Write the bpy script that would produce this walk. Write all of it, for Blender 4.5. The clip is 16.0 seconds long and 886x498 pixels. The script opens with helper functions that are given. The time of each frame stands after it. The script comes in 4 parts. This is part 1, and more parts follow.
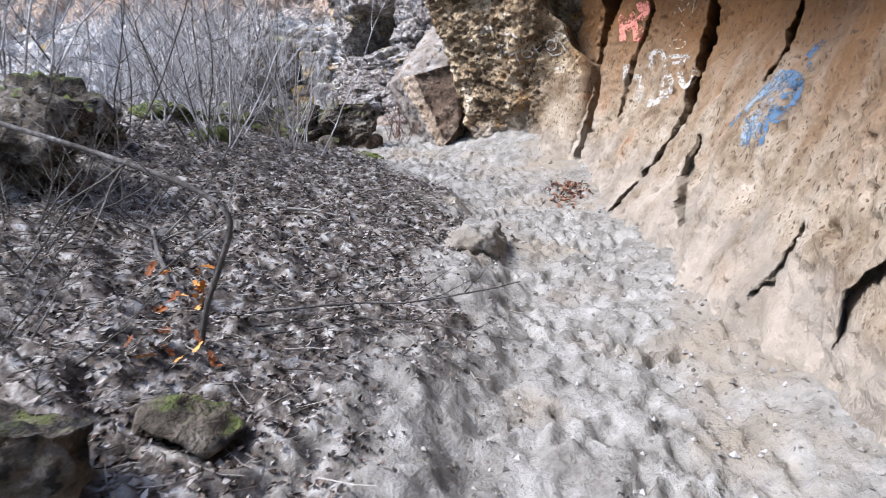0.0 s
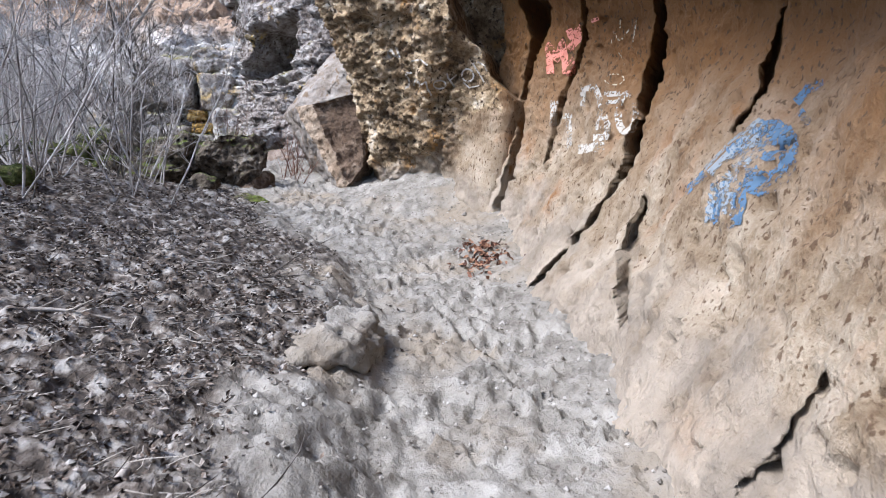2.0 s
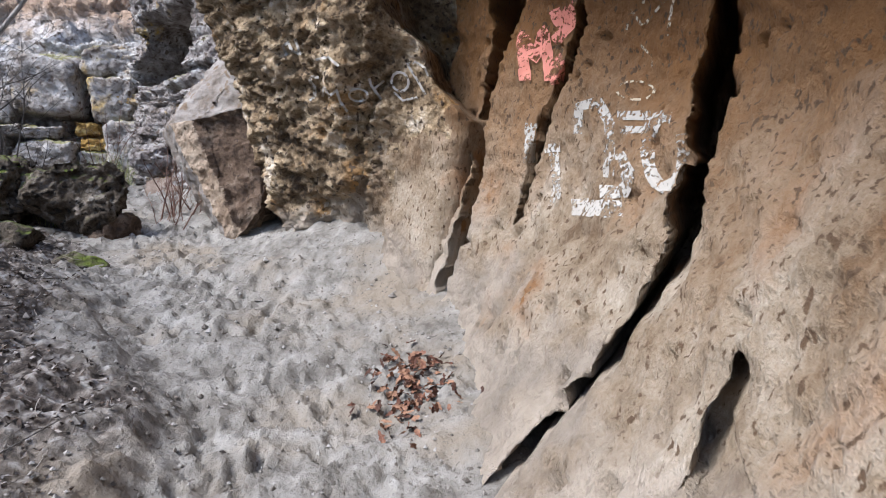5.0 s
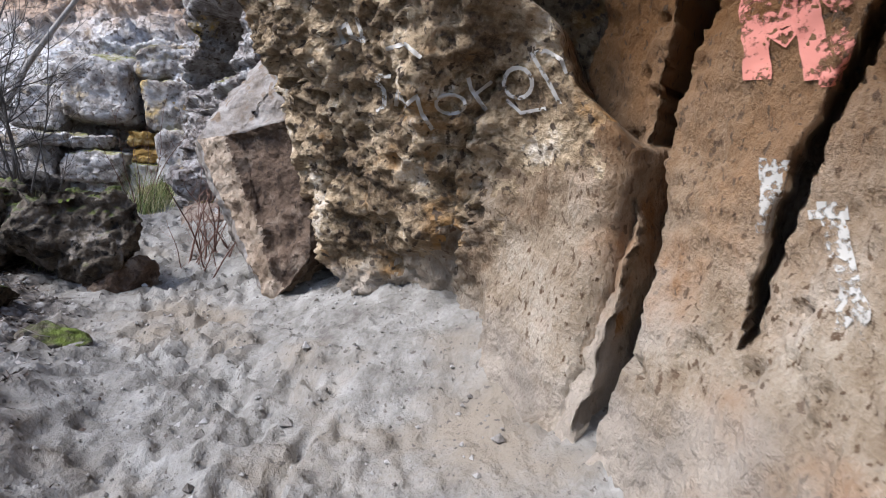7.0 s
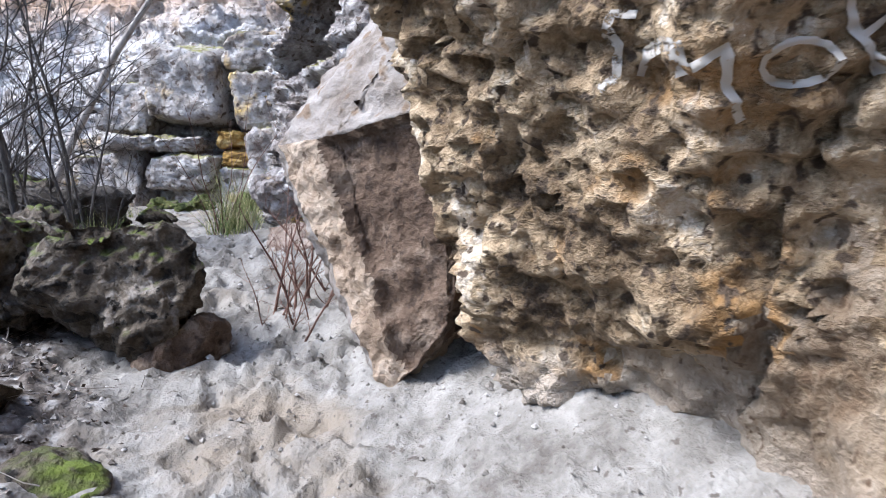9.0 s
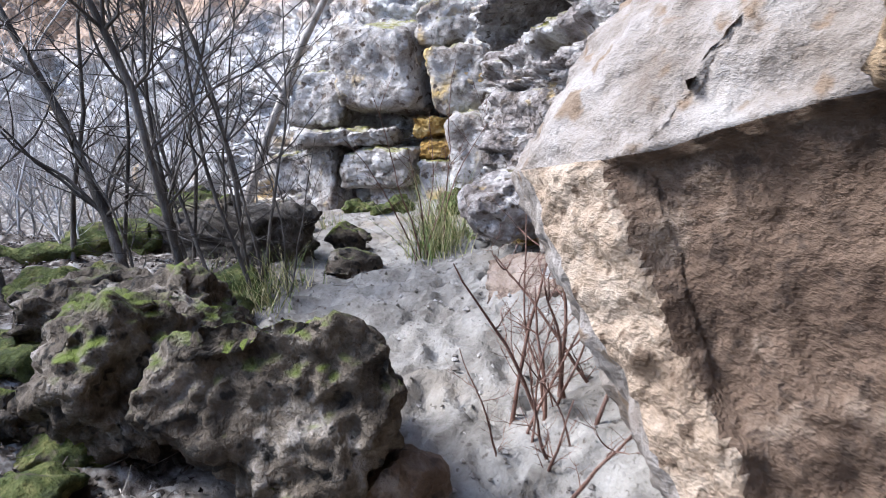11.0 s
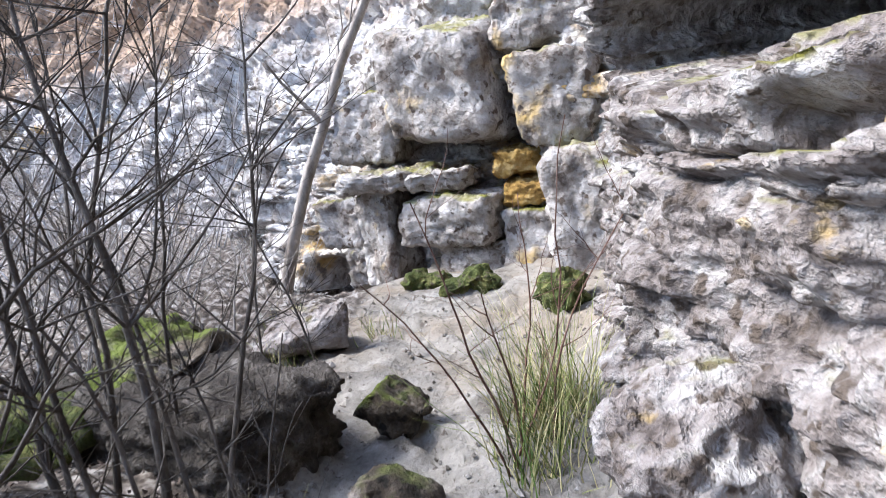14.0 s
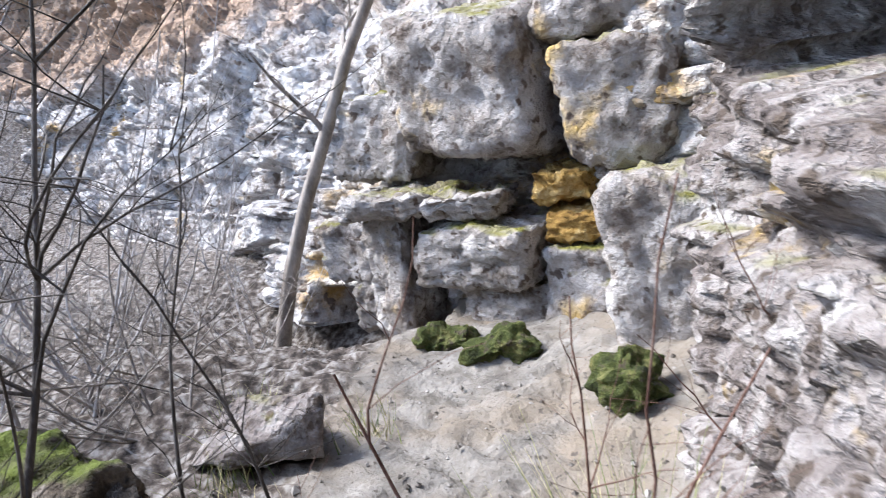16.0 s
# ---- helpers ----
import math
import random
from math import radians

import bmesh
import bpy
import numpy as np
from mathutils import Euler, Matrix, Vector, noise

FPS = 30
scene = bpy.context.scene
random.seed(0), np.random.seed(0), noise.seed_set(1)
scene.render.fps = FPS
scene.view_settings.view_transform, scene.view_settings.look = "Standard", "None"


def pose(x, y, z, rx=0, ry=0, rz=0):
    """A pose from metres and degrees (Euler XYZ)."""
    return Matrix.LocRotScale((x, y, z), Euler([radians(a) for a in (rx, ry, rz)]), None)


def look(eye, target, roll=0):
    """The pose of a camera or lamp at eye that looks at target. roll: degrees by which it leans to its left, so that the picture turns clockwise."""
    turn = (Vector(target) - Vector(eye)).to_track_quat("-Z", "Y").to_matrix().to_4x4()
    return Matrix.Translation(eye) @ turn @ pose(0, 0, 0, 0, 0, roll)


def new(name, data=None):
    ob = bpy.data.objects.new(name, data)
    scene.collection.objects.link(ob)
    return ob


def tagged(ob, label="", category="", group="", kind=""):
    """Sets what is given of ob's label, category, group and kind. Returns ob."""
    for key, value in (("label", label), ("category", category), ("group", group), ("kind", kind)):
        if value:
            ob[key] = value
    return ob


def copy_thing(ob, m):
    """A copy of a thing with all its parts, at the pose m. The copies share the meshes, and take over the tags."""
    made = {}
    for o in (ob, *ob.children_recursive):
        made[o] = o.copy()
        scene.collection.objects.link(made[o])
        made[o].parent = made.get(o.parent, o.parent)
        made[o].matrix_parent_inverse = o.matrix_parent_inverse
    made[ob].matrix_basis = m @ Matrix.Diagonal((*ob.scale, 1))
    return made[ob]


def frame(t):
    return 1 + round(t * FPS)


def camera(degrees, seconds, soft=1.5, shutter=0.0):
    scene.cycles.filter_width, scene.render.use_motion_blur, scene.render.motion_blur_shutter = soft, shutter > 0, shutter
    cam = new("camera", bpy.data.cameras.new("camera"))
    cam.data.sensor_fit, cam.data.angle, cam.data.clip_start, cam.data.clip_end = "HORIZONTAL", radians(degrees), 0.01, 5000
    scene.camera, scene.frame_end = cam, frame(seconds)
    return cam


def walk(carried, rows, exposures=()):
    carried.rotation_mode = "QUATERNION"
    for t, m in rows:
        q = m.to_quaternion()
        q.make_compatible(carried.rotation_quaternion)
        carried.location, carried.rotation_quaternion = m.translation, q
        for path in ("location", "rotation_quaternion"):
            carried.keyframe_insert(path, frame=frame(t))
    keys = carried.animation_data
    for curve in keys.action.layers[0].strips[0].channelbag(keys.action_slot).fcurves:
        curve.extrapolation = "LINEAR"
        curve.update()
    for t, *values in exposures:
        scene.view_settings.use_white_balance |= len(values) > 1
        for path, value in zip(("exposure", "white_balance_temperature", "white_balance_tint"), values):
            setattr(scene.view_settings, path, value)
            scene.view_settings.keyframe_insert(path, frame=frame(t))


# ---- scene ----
# ---------- camera ----------
cam = camera(65.6, 16.0, soft=0.9, shutter=0.2)
PATH = [
    (0, (0.012, 0.01, 1.511), (0.008, 1.979, 1.158), -1.4),
    (0.5, (0.148, 0.391, 1.558), (0.233, 2.359, 1.215), -0.4),
    (1, (0.258, 0.794, 1.632), (0.37, 2.769, 1.335), -0.3),
    (1.5, (0.411, 1.195, 1.653), (0.557, 3.169, 1.371), -0.7),
    (2, (0.509, 1.682, 1.672), (0.693, 3.654, 1.395), 0.2),
    (2.5, (0.589, 2.167, 1.72), (0.785, 4.139, 1.45), -0.1),
    (3, (0.756, 2.598, 1.786), (0.967, 4.571, 1.534), -0.6),
    (3.5, (0.88, 3.06, 1.782), (1.117, 5.031, 1.539), 0.3),
    (4, (0.954, 3.539, 1.86), (1.208, 5.506, 1.607), 0.2),
    (4.2, (0.995, 3.703, 1.877), (1.254, 5.67, 1.625), 0.2),
    (6.3, (1.292, 5.764, 2.052), (1.528, 7.734, 1.807), 2.3),
    (6.5, (1.252, 5.986, 2.056), (1.412, 7.964, 1.81), 2.3),
    (7, (1.133, 6.453, 2.159), (1.179, 8.438, 1.921), 1.5),
    (7.5, (1.057, 6.933, 2.209), (1.06, 8.92, 1.981), 1.1),
    (8, (0.906, 7.418, 2.237), (0.824, 9.404, 2.017), 1.4),
    (8.5, (0.733, 7.826, 2.285), (0.569, 9.807, 2.06), 0.5),
    (9, (0.644, 8.309, 2.277), (0.407, 10.276, 1.999), -0.3),
    (9.5, (0.452, 8.751, 2.29), (0.009, 10.678, 1.989), -0.2),
    (10, (0.232, 9.19, 2.351), (-0.341, 11.083, 2.054), -1.2),
    (10.2, (0.163, 9.338, 2.348), (-0.44, 11.222, 2.053), -1.5),
    (12.3, (-0.508, 10.878, 2.75), (-1.525, 12.528, 2.259), -8.6),
    (12.5, (-0.569, 11.021, 2.76), (-1.586, 12.666, 2.252), -8.2),
    (13, (-0.779, 11.395, 2.838), (-1.791, 13.042, 2.323), -8.4),
    (13.5, (-0.886, 11.751, 2.938), (-1.897, 13.412, 2.469), -8.8),
    (14, (-1.041, 12.165, 3.008), (-2.046, 13.851, 2.623), -8.9),
    (14.5, (-1.172, 12.507, 3.071), (-2.175, 14.197, 2.702), -8.9),
    (15, (-1.263, 12.792, 3.04), (-2.241, 14.5, 2.683), -9.1),
    (15.5, (-1.414, 13.235, 3.025), (-2.368, 14.952, 2.65), -8.9),
    (16, (-1.61, 13.479, 3.1), (-2.719, 15.096, 2.711), -8.9),
]
walk(cam, [(t, look(eye, target, roll)) for t, eye, target, roll in PATH], exposures=[(0, 2.0, 5800, 10), (4, 1.66, 5900, 10), (7, 1.6, 5820, 10), (9.5, 2.15, 5650, 10), (12.5, 2.2, 5920, 10), (14.5, 2.3, 6000, 10), (16, 2.15, 6000, 10)])

# ---------- world and sun ----------
SUN = Vector((-0.6, -0.23, 0.75)).normalized()
world = bpy.data.worlds.new("overcast_sky")
scene.world = world
world.use_nodes = True
wn = world.node_tree.nodes
sky = wn.new("ShaderNodeTexSky")
sky.sky_type = "NISHITA"
sky.sun_disc = False
sky.sun_elevation = math.asin(SUN.z)
sky.sun_rotation = math.atan2(SUN.x, SUN.y)
sky.air_density, sky.dust_density, sky.ozone_density = 1.0, 1.5, 1.0
wn["Background"].inputs["Strength"].default_value = 0.14
world.node_tree.links.new(sky.outputs["Color"], wn["Background"].inputs["Color"])
sun = new("sun", bpy.data.lights.new("sun", "SUN"))
sun.data.energy, sun.data.angle, sun.data.color = 2.1, radians(24), (1.0, 0.96, 0.9)
sun.matrix_world = look(SUN * 30, (0, 0, 0))

# ---------- materials ----------
def material(name, colours, scale=3.0, rough=0.9, bump=0.3, grain=60.0, moss=None, wet=None, island=0.0, stretch=(1, 1, 1), spots=None, speck=None, upper=None, depth=0.02, chips=0.0, dust=None):
    """Stone, earth or bark: colours mixed by coarse and fine noise, with relief. moss: (colour, amount) on upward faces and in patches."""
    m = bpy.data.materials.new(name)
    m.use_nodes = True
    n, l = m.node_tree.nodes, m.node_tree.links
    b = n["Principled BSDF"]
    b.inputs["Specular IOR Level"].default_value = 0.25
    geo = n.new("ShaderNodeNewGeometry")
    scl = n.new("ShaderNodeVectorMath"); scl.operation = "MULTIPLY"
    scl.inputs[1].default_value = stretch
    l.new(geo.outputs["Position"], scl.inputs[0])
    def tex(s, detail=6.0, rgh=0.6):
        t = n.new("ShaderNodeTexNoise")
        t.inputs["Scale"].default_value, t.inputs["Detail"].default_value, t.inputs["Roughness"].default_value = s, detail, rgh
        l.new(scl.outputs[0], t.inputs["Vector"])
        return t.outputs["Fac"]
    coarse, fine = tex(scale), tex(grain, 4.0, 0.7)
    mixed = n.new("ShaderNodeMath"); mixed.operation = "MULTIPLY_ADD"
    l.new(fine, mixed.inputs[0]); mixed.inputs[1].default_value = 0.35
    sub = n.new("ShaderNodeMath"); sub.operation = "SUBTRACT"
    l.new(coarse, sub.inputs[0]); sub.inputs[1].default_value = 0.175
    l.new(sub.outputs[0], mixed.inputs[2])
    val = mixed.outputs[0]
    if island:
        add = n.new("ShaderNodeMath"); add.operation = "MULTIPLY_ADD"
        l.new(geo.outputs["Random Per Island"], add.inputs[0]); add.inputs[1].default_value = island
        off = n.new("ShaderNodeMath"); off.operation = "SUBTRACT"
        l.new(val, off.inputs[0]); off.inputs[1].default_value = island / 2
        l.new(off.outputs[0], add.inputs[2]); val = add.outputs[0]
    ramp = n.new("ShaderNodeValToRGB")
    e = ramp.color_ramp.elements
    spread = np.linspace(0.3, 0.7, len(colours))
    while len(e) < len(colours):
        e.new(0.5)
    for el, p, c in zip(e, spread, colours):
        el.position, el.color = p, (*c, 1)
    l.new(val, ramp.inputs[0])
    col = ramp.outputs[0]
    def over(col, fac, c):
        mx = n.new("ShaderNodeMix"); mx.data_type = "RGBA"
        l.new(fac, mx.inputs["Factor"]); l.new(col, mx.inputs["A"]); mx.inputs["B"].default_value = (*c, 1)
        return mx.outputs["Result"]
    def step(v, lo, hi):
        r = n.new("ShaderNodeMapRange"); r.inputs["From Min"].default_value, r.inputs["From Max"].default_value = lo, hi
        l.new(v, r.inputs["Value"])
        return r.outputs[0]
    if spots:
        c, s, lo, hi = spots
        col = over(col, step(tex(s), lo, hi), c)
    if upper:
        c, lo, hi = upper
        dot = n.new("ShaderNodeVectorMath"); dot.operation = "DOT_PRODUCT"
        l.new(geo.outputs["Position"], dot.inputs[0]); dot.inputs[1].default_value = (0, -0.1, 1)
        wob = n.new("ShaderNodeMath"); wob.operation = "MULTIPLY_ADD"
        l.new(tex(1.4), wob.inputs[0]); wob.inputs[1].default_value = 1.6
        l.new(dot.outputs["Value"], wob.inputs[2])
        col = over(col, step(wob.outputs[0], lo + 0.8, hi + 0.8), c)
    if speck:
        c, s, lo, hi = speck
        col = over(col, step(tex(s, 3.0, 0.5), lo, hi), c)
    if moss:
        c, amount = moss
        sep = n.new("ShaderNodeSeparateXYZ"); l.new(geo.outputs["Normal"], sep.inputs[0])
        up = n.new("ShaderNodeMath"); up.operation = "MULTIPLY_ADD"
        l.new(sep.outputs["Z"], up.inputs[0]); up.inputs[1].default_value = 0.3
        l.new(tex(2.3), up.inputs[2])
        col = over(col, step(up.outputs[0], 0.85 - amount, 1.0 - amount), c)
    if dust:
        at = n.new("ShaderNodeAttribute"); at.attribute_name = "dust"
        dm = n.new("ShaderNodeMix"); dm.data_type = "RGBA"
        dr = n.new("ShaderNodeValToRGB")
        dr.color_ramp.elements[0].position, dr.color_ramp.elements[1].position = 0.38, 0.64
        dr.color_ramp.elements[0].color, dr.color_ramp.elements[1].color = (*[v * 0.74 for v in dust], 1), (*[v * 1.15 for v in dust], 1)
        l.new(coarse, dr.inputs[0])
        l.new(at.outputs["Fac"], dm.inputs["Factor"]); l.new(col, dm.inputs["A"]); l.new(dr.outputs[0], dm.inputs["B"])
        col = dm.outputs["Result"]
    l.new(col, b.inputs["Base Color"])
    b.inputs["Roughness"].default_value = rough
    if bump:
        bp = n.new("ShaderNodeBump"); bp.inputs["Strength"].default_value, bp.inputs["Distance"].default_value = bump, depth
        hsum = n.new("ShaderNodeMath"); hsum.operation = "ADD"
        l.new(fine, hsum.inputs[0]); l.new(tex(grain / 4, 8.0, 0.65), hsum.inputs[1])
        high = hsum.outputs[0]
        if chips:
            wv = n.new("ShaderNodeTexNoise"); wv.inputs["Scale"].default_value = chips * 0.7
            l.new(scl.outputs[0], wv.inputs["Vector"])
            bend = n.new("ShaderNodeVectorMath"); bend.operation = "MULTIPLY_ADD"
            l.new(wv.outputs["Color"], bend.inputs[0]); bend.inputs[1].default_value = (1.2 / chips,) * 3
            l.new(scl.outputs[0], bend.inputs[2])
            vo = n.new("ShaderNodeTexVoronoi"); vo.inputs["Scale"].default_value = chips
            l.new(bend.outputs[0], vo.inputs["Vector"])
            both = n.new("ShaderNodeMath"); both.operation = "MULTIPLY_ADD"
            l.new(vo.outputs["Distance"], both.inputs[0]); both.inputs[1].default_value = 1.3
            l.new(high, both.inputs[2]); high = both.outputs[0]
        l.new(high, bp.inputs["Height"]); l.new(bp.outputs[0], b.inputs["Normal"])
    return m


# upper: iron-brown rock higher up, with some of the overhang's shade in its tone
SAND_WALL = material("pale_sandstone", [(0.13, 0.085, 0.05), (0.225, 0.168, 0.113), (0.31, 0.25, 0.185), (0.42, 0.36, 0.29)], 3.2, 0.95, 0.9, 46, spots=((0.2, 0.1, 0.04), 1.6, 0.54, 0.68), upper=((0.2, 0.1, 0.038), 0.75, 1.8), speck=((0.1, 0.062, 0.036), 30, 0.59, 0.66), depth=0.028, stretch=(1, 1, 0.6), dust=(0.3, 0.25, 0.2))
HONEYCOMB = material("weathered_ochre_rock", [(0.05, 0.034, 0.022), (0.2, 0.138, 0.08), (0.4, 0.3, 0.19), (0.6, 0.52, 0.42)], 3.4, 0.95, 1.0, 30, spots=((0.31, 0.165, 0.055), 2.2, 0.57, 0.7), speck=((0.075, 0.052, 0.035), 19, 0.57, 0.65), depth=0.035, chips=13.0, dust=(0.32, 0.27, 0.22))
GREY_ROCK = material("grey_limy_rock", [(0.075, 0.06, 0.052), (0.19, 0.162, 0.15), (0.31, 0.283, 0.268), (0.5, 0.475, 0.455)], 4.6, 0.95, 1.0, 26, moss=((0.15, 0.14, 0.03), 0.04), spots=((0.4, 0.27, 0.075), 1.7, 0.6, 0.68), speck=((0.1, 0.078, 0.063), 13, 0.57, 0.64), depth=0.035, chips=15.0)
# slab tones: shade mixed into the brown, light into the edge and dusty top
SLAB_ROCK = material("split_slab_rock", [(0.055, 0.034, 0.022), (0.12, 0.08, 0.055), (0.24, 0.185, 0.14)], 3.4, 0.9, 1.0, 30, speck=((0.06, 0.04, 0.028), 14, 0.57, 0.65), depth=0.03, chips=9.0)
LIT_SLAB_EDGE = material("lit_tan_slab_edge", [(0.15, 0.1, 0.066), (0.28, 0.21, 0.15), (0.4, 0.33, 0.26)], 3.0, 0.9, 1.0, 30, speck=((0.11, 0.075, 0.05), 16, 0.58, 0.66), depth=0.025, chips=11.0)
LIT_DUSTY_ROCK = material("pale_lit_dusty_rock", [(0.12, 0.094, 0.073), (0.2, 0.172, 0.15), (0.28, 0.256, 0.235)], 3.2, 0.95, 0.8, 28, speck=((0.16, 0.115, 0.08), 9, 0.6, 0.68), depth=0.02, chips=6.0)
FAR_ROCK = material("bedded_cliff_rock", [(0.14, 0.113, 0.1), (0.36, 0.33, 0.312), (0.54, 0.515, 0.5), (0.68, 0.66, 0.645)], 3.0, 0.95, 1.0, 16, spots=((0.42, 0.28, 0.11), 0.9, 0.59, 0.68), speck=((0.15, 0.12, 0.1), 7, 0.58, 0.66), upper=((0.36, 0.255, 0.185), 2.3, 3.0), depth=0.06, chips=8.0)
BLOCK_ROCK = material("pale_block_rock", [(0.12, 0.092, 0.075), (0.27, 0.238, 0.213), (0.39, 0.36, 0.338), (0.52, 0.495, 0.475)], 3.4, 0.95, 1.0, 24, spots=((0.44, 0.3, 0.1), 1.5, 0.6, 0.7), speck=((0.12, 0.092, 0.075), 11, 0.58, 0.66), moss=((0.2, 0.19, 0.045), 0.11), depth=0.035, chips=9.0)
OCHRE = material("ochre_rock", [(0.13, 0.065, 0.02), (0.36, 0.22, 0.06), (0.52, 0.4, 0.2)], 5, 0.95, 1.0, 25, depth=0.03, chips=9.0)
BOULDER = material("dark_mossy_boulder", [(0.014, 0.011, 0.008), (0.055, 0.042, 0.03), (0.13, 0.105, 0.08), (0.3, 0.265, 0.23)], 4.2, 0.9, 1.0, 28, moss=((0.1, 0.125, 0.02), 0.13), speck=((0.018, 0.015, 0.012), 14, 0.56, 0.64), depth=0.035, chips=10.0)
BARK = material("grey_brown_bark", [(0.13, 0.115, 0.108), (0.36, 0.335, 0.325), (0.57, 0.55, 0.545)], 9.0, 0.85, 0.5, 90, stretch=(1, 1, 0.3))
DARK_BARK = material("dark_brown_bark", [(0.025, 0.021, 0.018), (0.075, 0.064, 0.056), (0.18, 0.165, 0.155)], 9.0, 0.8, 0.6, 80, stretch=(1, 1, 0.3))
PALE_BARK = material("pale_smooth_bark", [(0.12, 0.1, 0.085), (0.25, 0.22, 0.195), (0.38, 0.345, 0.315)], 6.0, 0.8, 0.4, 70, stretch=(1, 1, 0.4))
LEAF = material("dead_leaf", [(0.022, 0.016, 0.013), (0.065, 0.045, 0.033), (0.13, 0.097, 0.077), (0.27, 0.24, 0.22)], 8.0, 0.8, 0.2, 80, island=0.7)
GRASS = material("winter_grass", [(0.06, 0.1, 0.02), (0.2, 0.22, 0.07), (0.45, 0.4, 0.22)], 6.0, 0.7, 0.0, 60, island=0.6)
MOSS = material("green_moss", [(0.028, 0.034, 0.012), (0.078, 0.095, 0.024), (0.21, 0.2, 0.075)], 9.0, 0.95, 1.0, 60, speck=((0.09, 0.075, 0.05), 14, 0.58, 0.68), depth=0.03, chips=20.0)
CLOD = material("sandy_clod", [(0.1, 0.085, 0.072), (0.22, 0.2, 0.18), (0.34, 0.32, 0.3)], 8.0, 0.95, 0.5, 70, island=0.4)


def ground_material():
    m = material("trodden_sand_and_litter", [(0.105, 0.092, 0.079), (0.195, 0.179, 0.159), (0.285, 0.267, 0.243)], 4.5, 0.95, 1.0, 32, spots=((0.205, 0.17, 0.132), 0.9, 0.5, 0.64), speck=((0.1, 0.085, 0.072), 26, 0.63, 0.69), depth=0.014, chips=8.0)
    n, l = m.node_tree.nodes, m.node_tree.links
    b = n["Principled BSDF"]
    sand = b.inputs["Base Color"].links[0].from_socket
    t = n.new("ShaderNodeTexNoise"); t.inputs["Scale"].default_value, t.inputs["Detail"].default_value = 14, 8
    geo = n.new("ShaderNodeNewGeometry"); l.new(geo.outputs["Position"], t.inputs["Vector"])
    r = n.new("ShaderNodeValToRGB")
    e = r.color_ramp.elements
    e.new(0.5); e.new(0.6)
    for el, p, c in zip(e, (0.36, 0.47, 0.55, 0.66), ((0.03, 0.024, 0.02), (0.085, 0.068, 0.057), (0.17, 0.148, 0.13), (0.31, 0.29, 0.27))):
        el.position, el.color = p, (*c, 1)
    l.new(t.outputs["Fac"], r.inputs[0])
    a = n.new("ShaderNodeAttribute"); a.attribute_name = "litter"
    mx = n.new("ShaderNodeMix"); mx.data_type = "RGBA"
    l.new(a.outputs["Fac"], mx.inputs["Factor"]); l.new(sand, mx.inputs["A"]); l.new(r.outputs[0], mx.inputs["B"])
    l.new(mx.outputs["Result"], b.inputs["Base Color"])
    return m


GROUND = ground_material()

# ---------- mesh helpers ----------
def mesh(name, verts, faces, mat, smooth=True):
    me = bpy.data.meshes.new(name)
    me.from_pydata(verts, [], faces)
    if smooth:
        me.polygons.foreach_set("use_smooth", [True] * len(me.polygons))
    me.materials.append(mat)
    me.update()
    return me


def part(name, me, parent, label=""):
    ob = new(name, me)
    ob.parent = parent
    if label:
        tagged(ob, label)
    return ob


def thing(name, label, category, group="", kind="", at=None):
    ob = new(name)
    ob.empty_display_size = 0.1
    if at is not None:
        ob.matrix_world = at
    return tagged(ob, label, category, group, kind)


def fbm(p, scale, octaves=4, h=0.6):
    return noise.fractal(Vector(p) * scale, h, 2.1, octaves, noise_basis="PERLIN_ORIGINAL")


def smoothstep(a, b, x):
    t = min(1.0, max(0.0, (x - a) / (b - a)))
    return t * t * (3 - 2 * t)


def catmull(rows, n):
    """Smooth rows (k, ...) into n rows, evenly spaced in the index."""
    a = np.array(rows, float)
    k = len(a)
    p = np.concatenate([[2 * a[0] - a[1]], a, [2 * a[-1] - a[-2]]])
    u = np.linspace(0, k - 1, n)
    i = np.minimum(u.astype(int), k - 2)
    t = (u - i).reshape((-1,) + (1,) * (a.ndim - 1))
    p0, p1, p2, p3 = p[i], p[i + 1], p[i + 2], p[i + 3]
    return 0.5 * (2 * p1 + (p2 - p0) * t + (2 * p0 - 5 * p1 + 4 * p2 - p3) * t ** 2 + (3 * p1 - p0 - 3 * p2 + p3) * t ** 3)


def respaced(a, step):
    """Resample a polyline of points (k, d) to about even steps; a: (k, L, 3), stepped along its second level."""
    d = np.r_[0, np.cumsum(np.linalg.norm(np.diff(a[:, 1, :], axis=0), axis=1))]
    n = max(2, int(d[-1] / step))
    u = np.linspace(0, d[-1], n)
    return np.stack([[np.interp(u, d, a[:, j, k]) for k in range(3)] for j in range(a.shape[1])], 0).transpose(2, 0, 1)


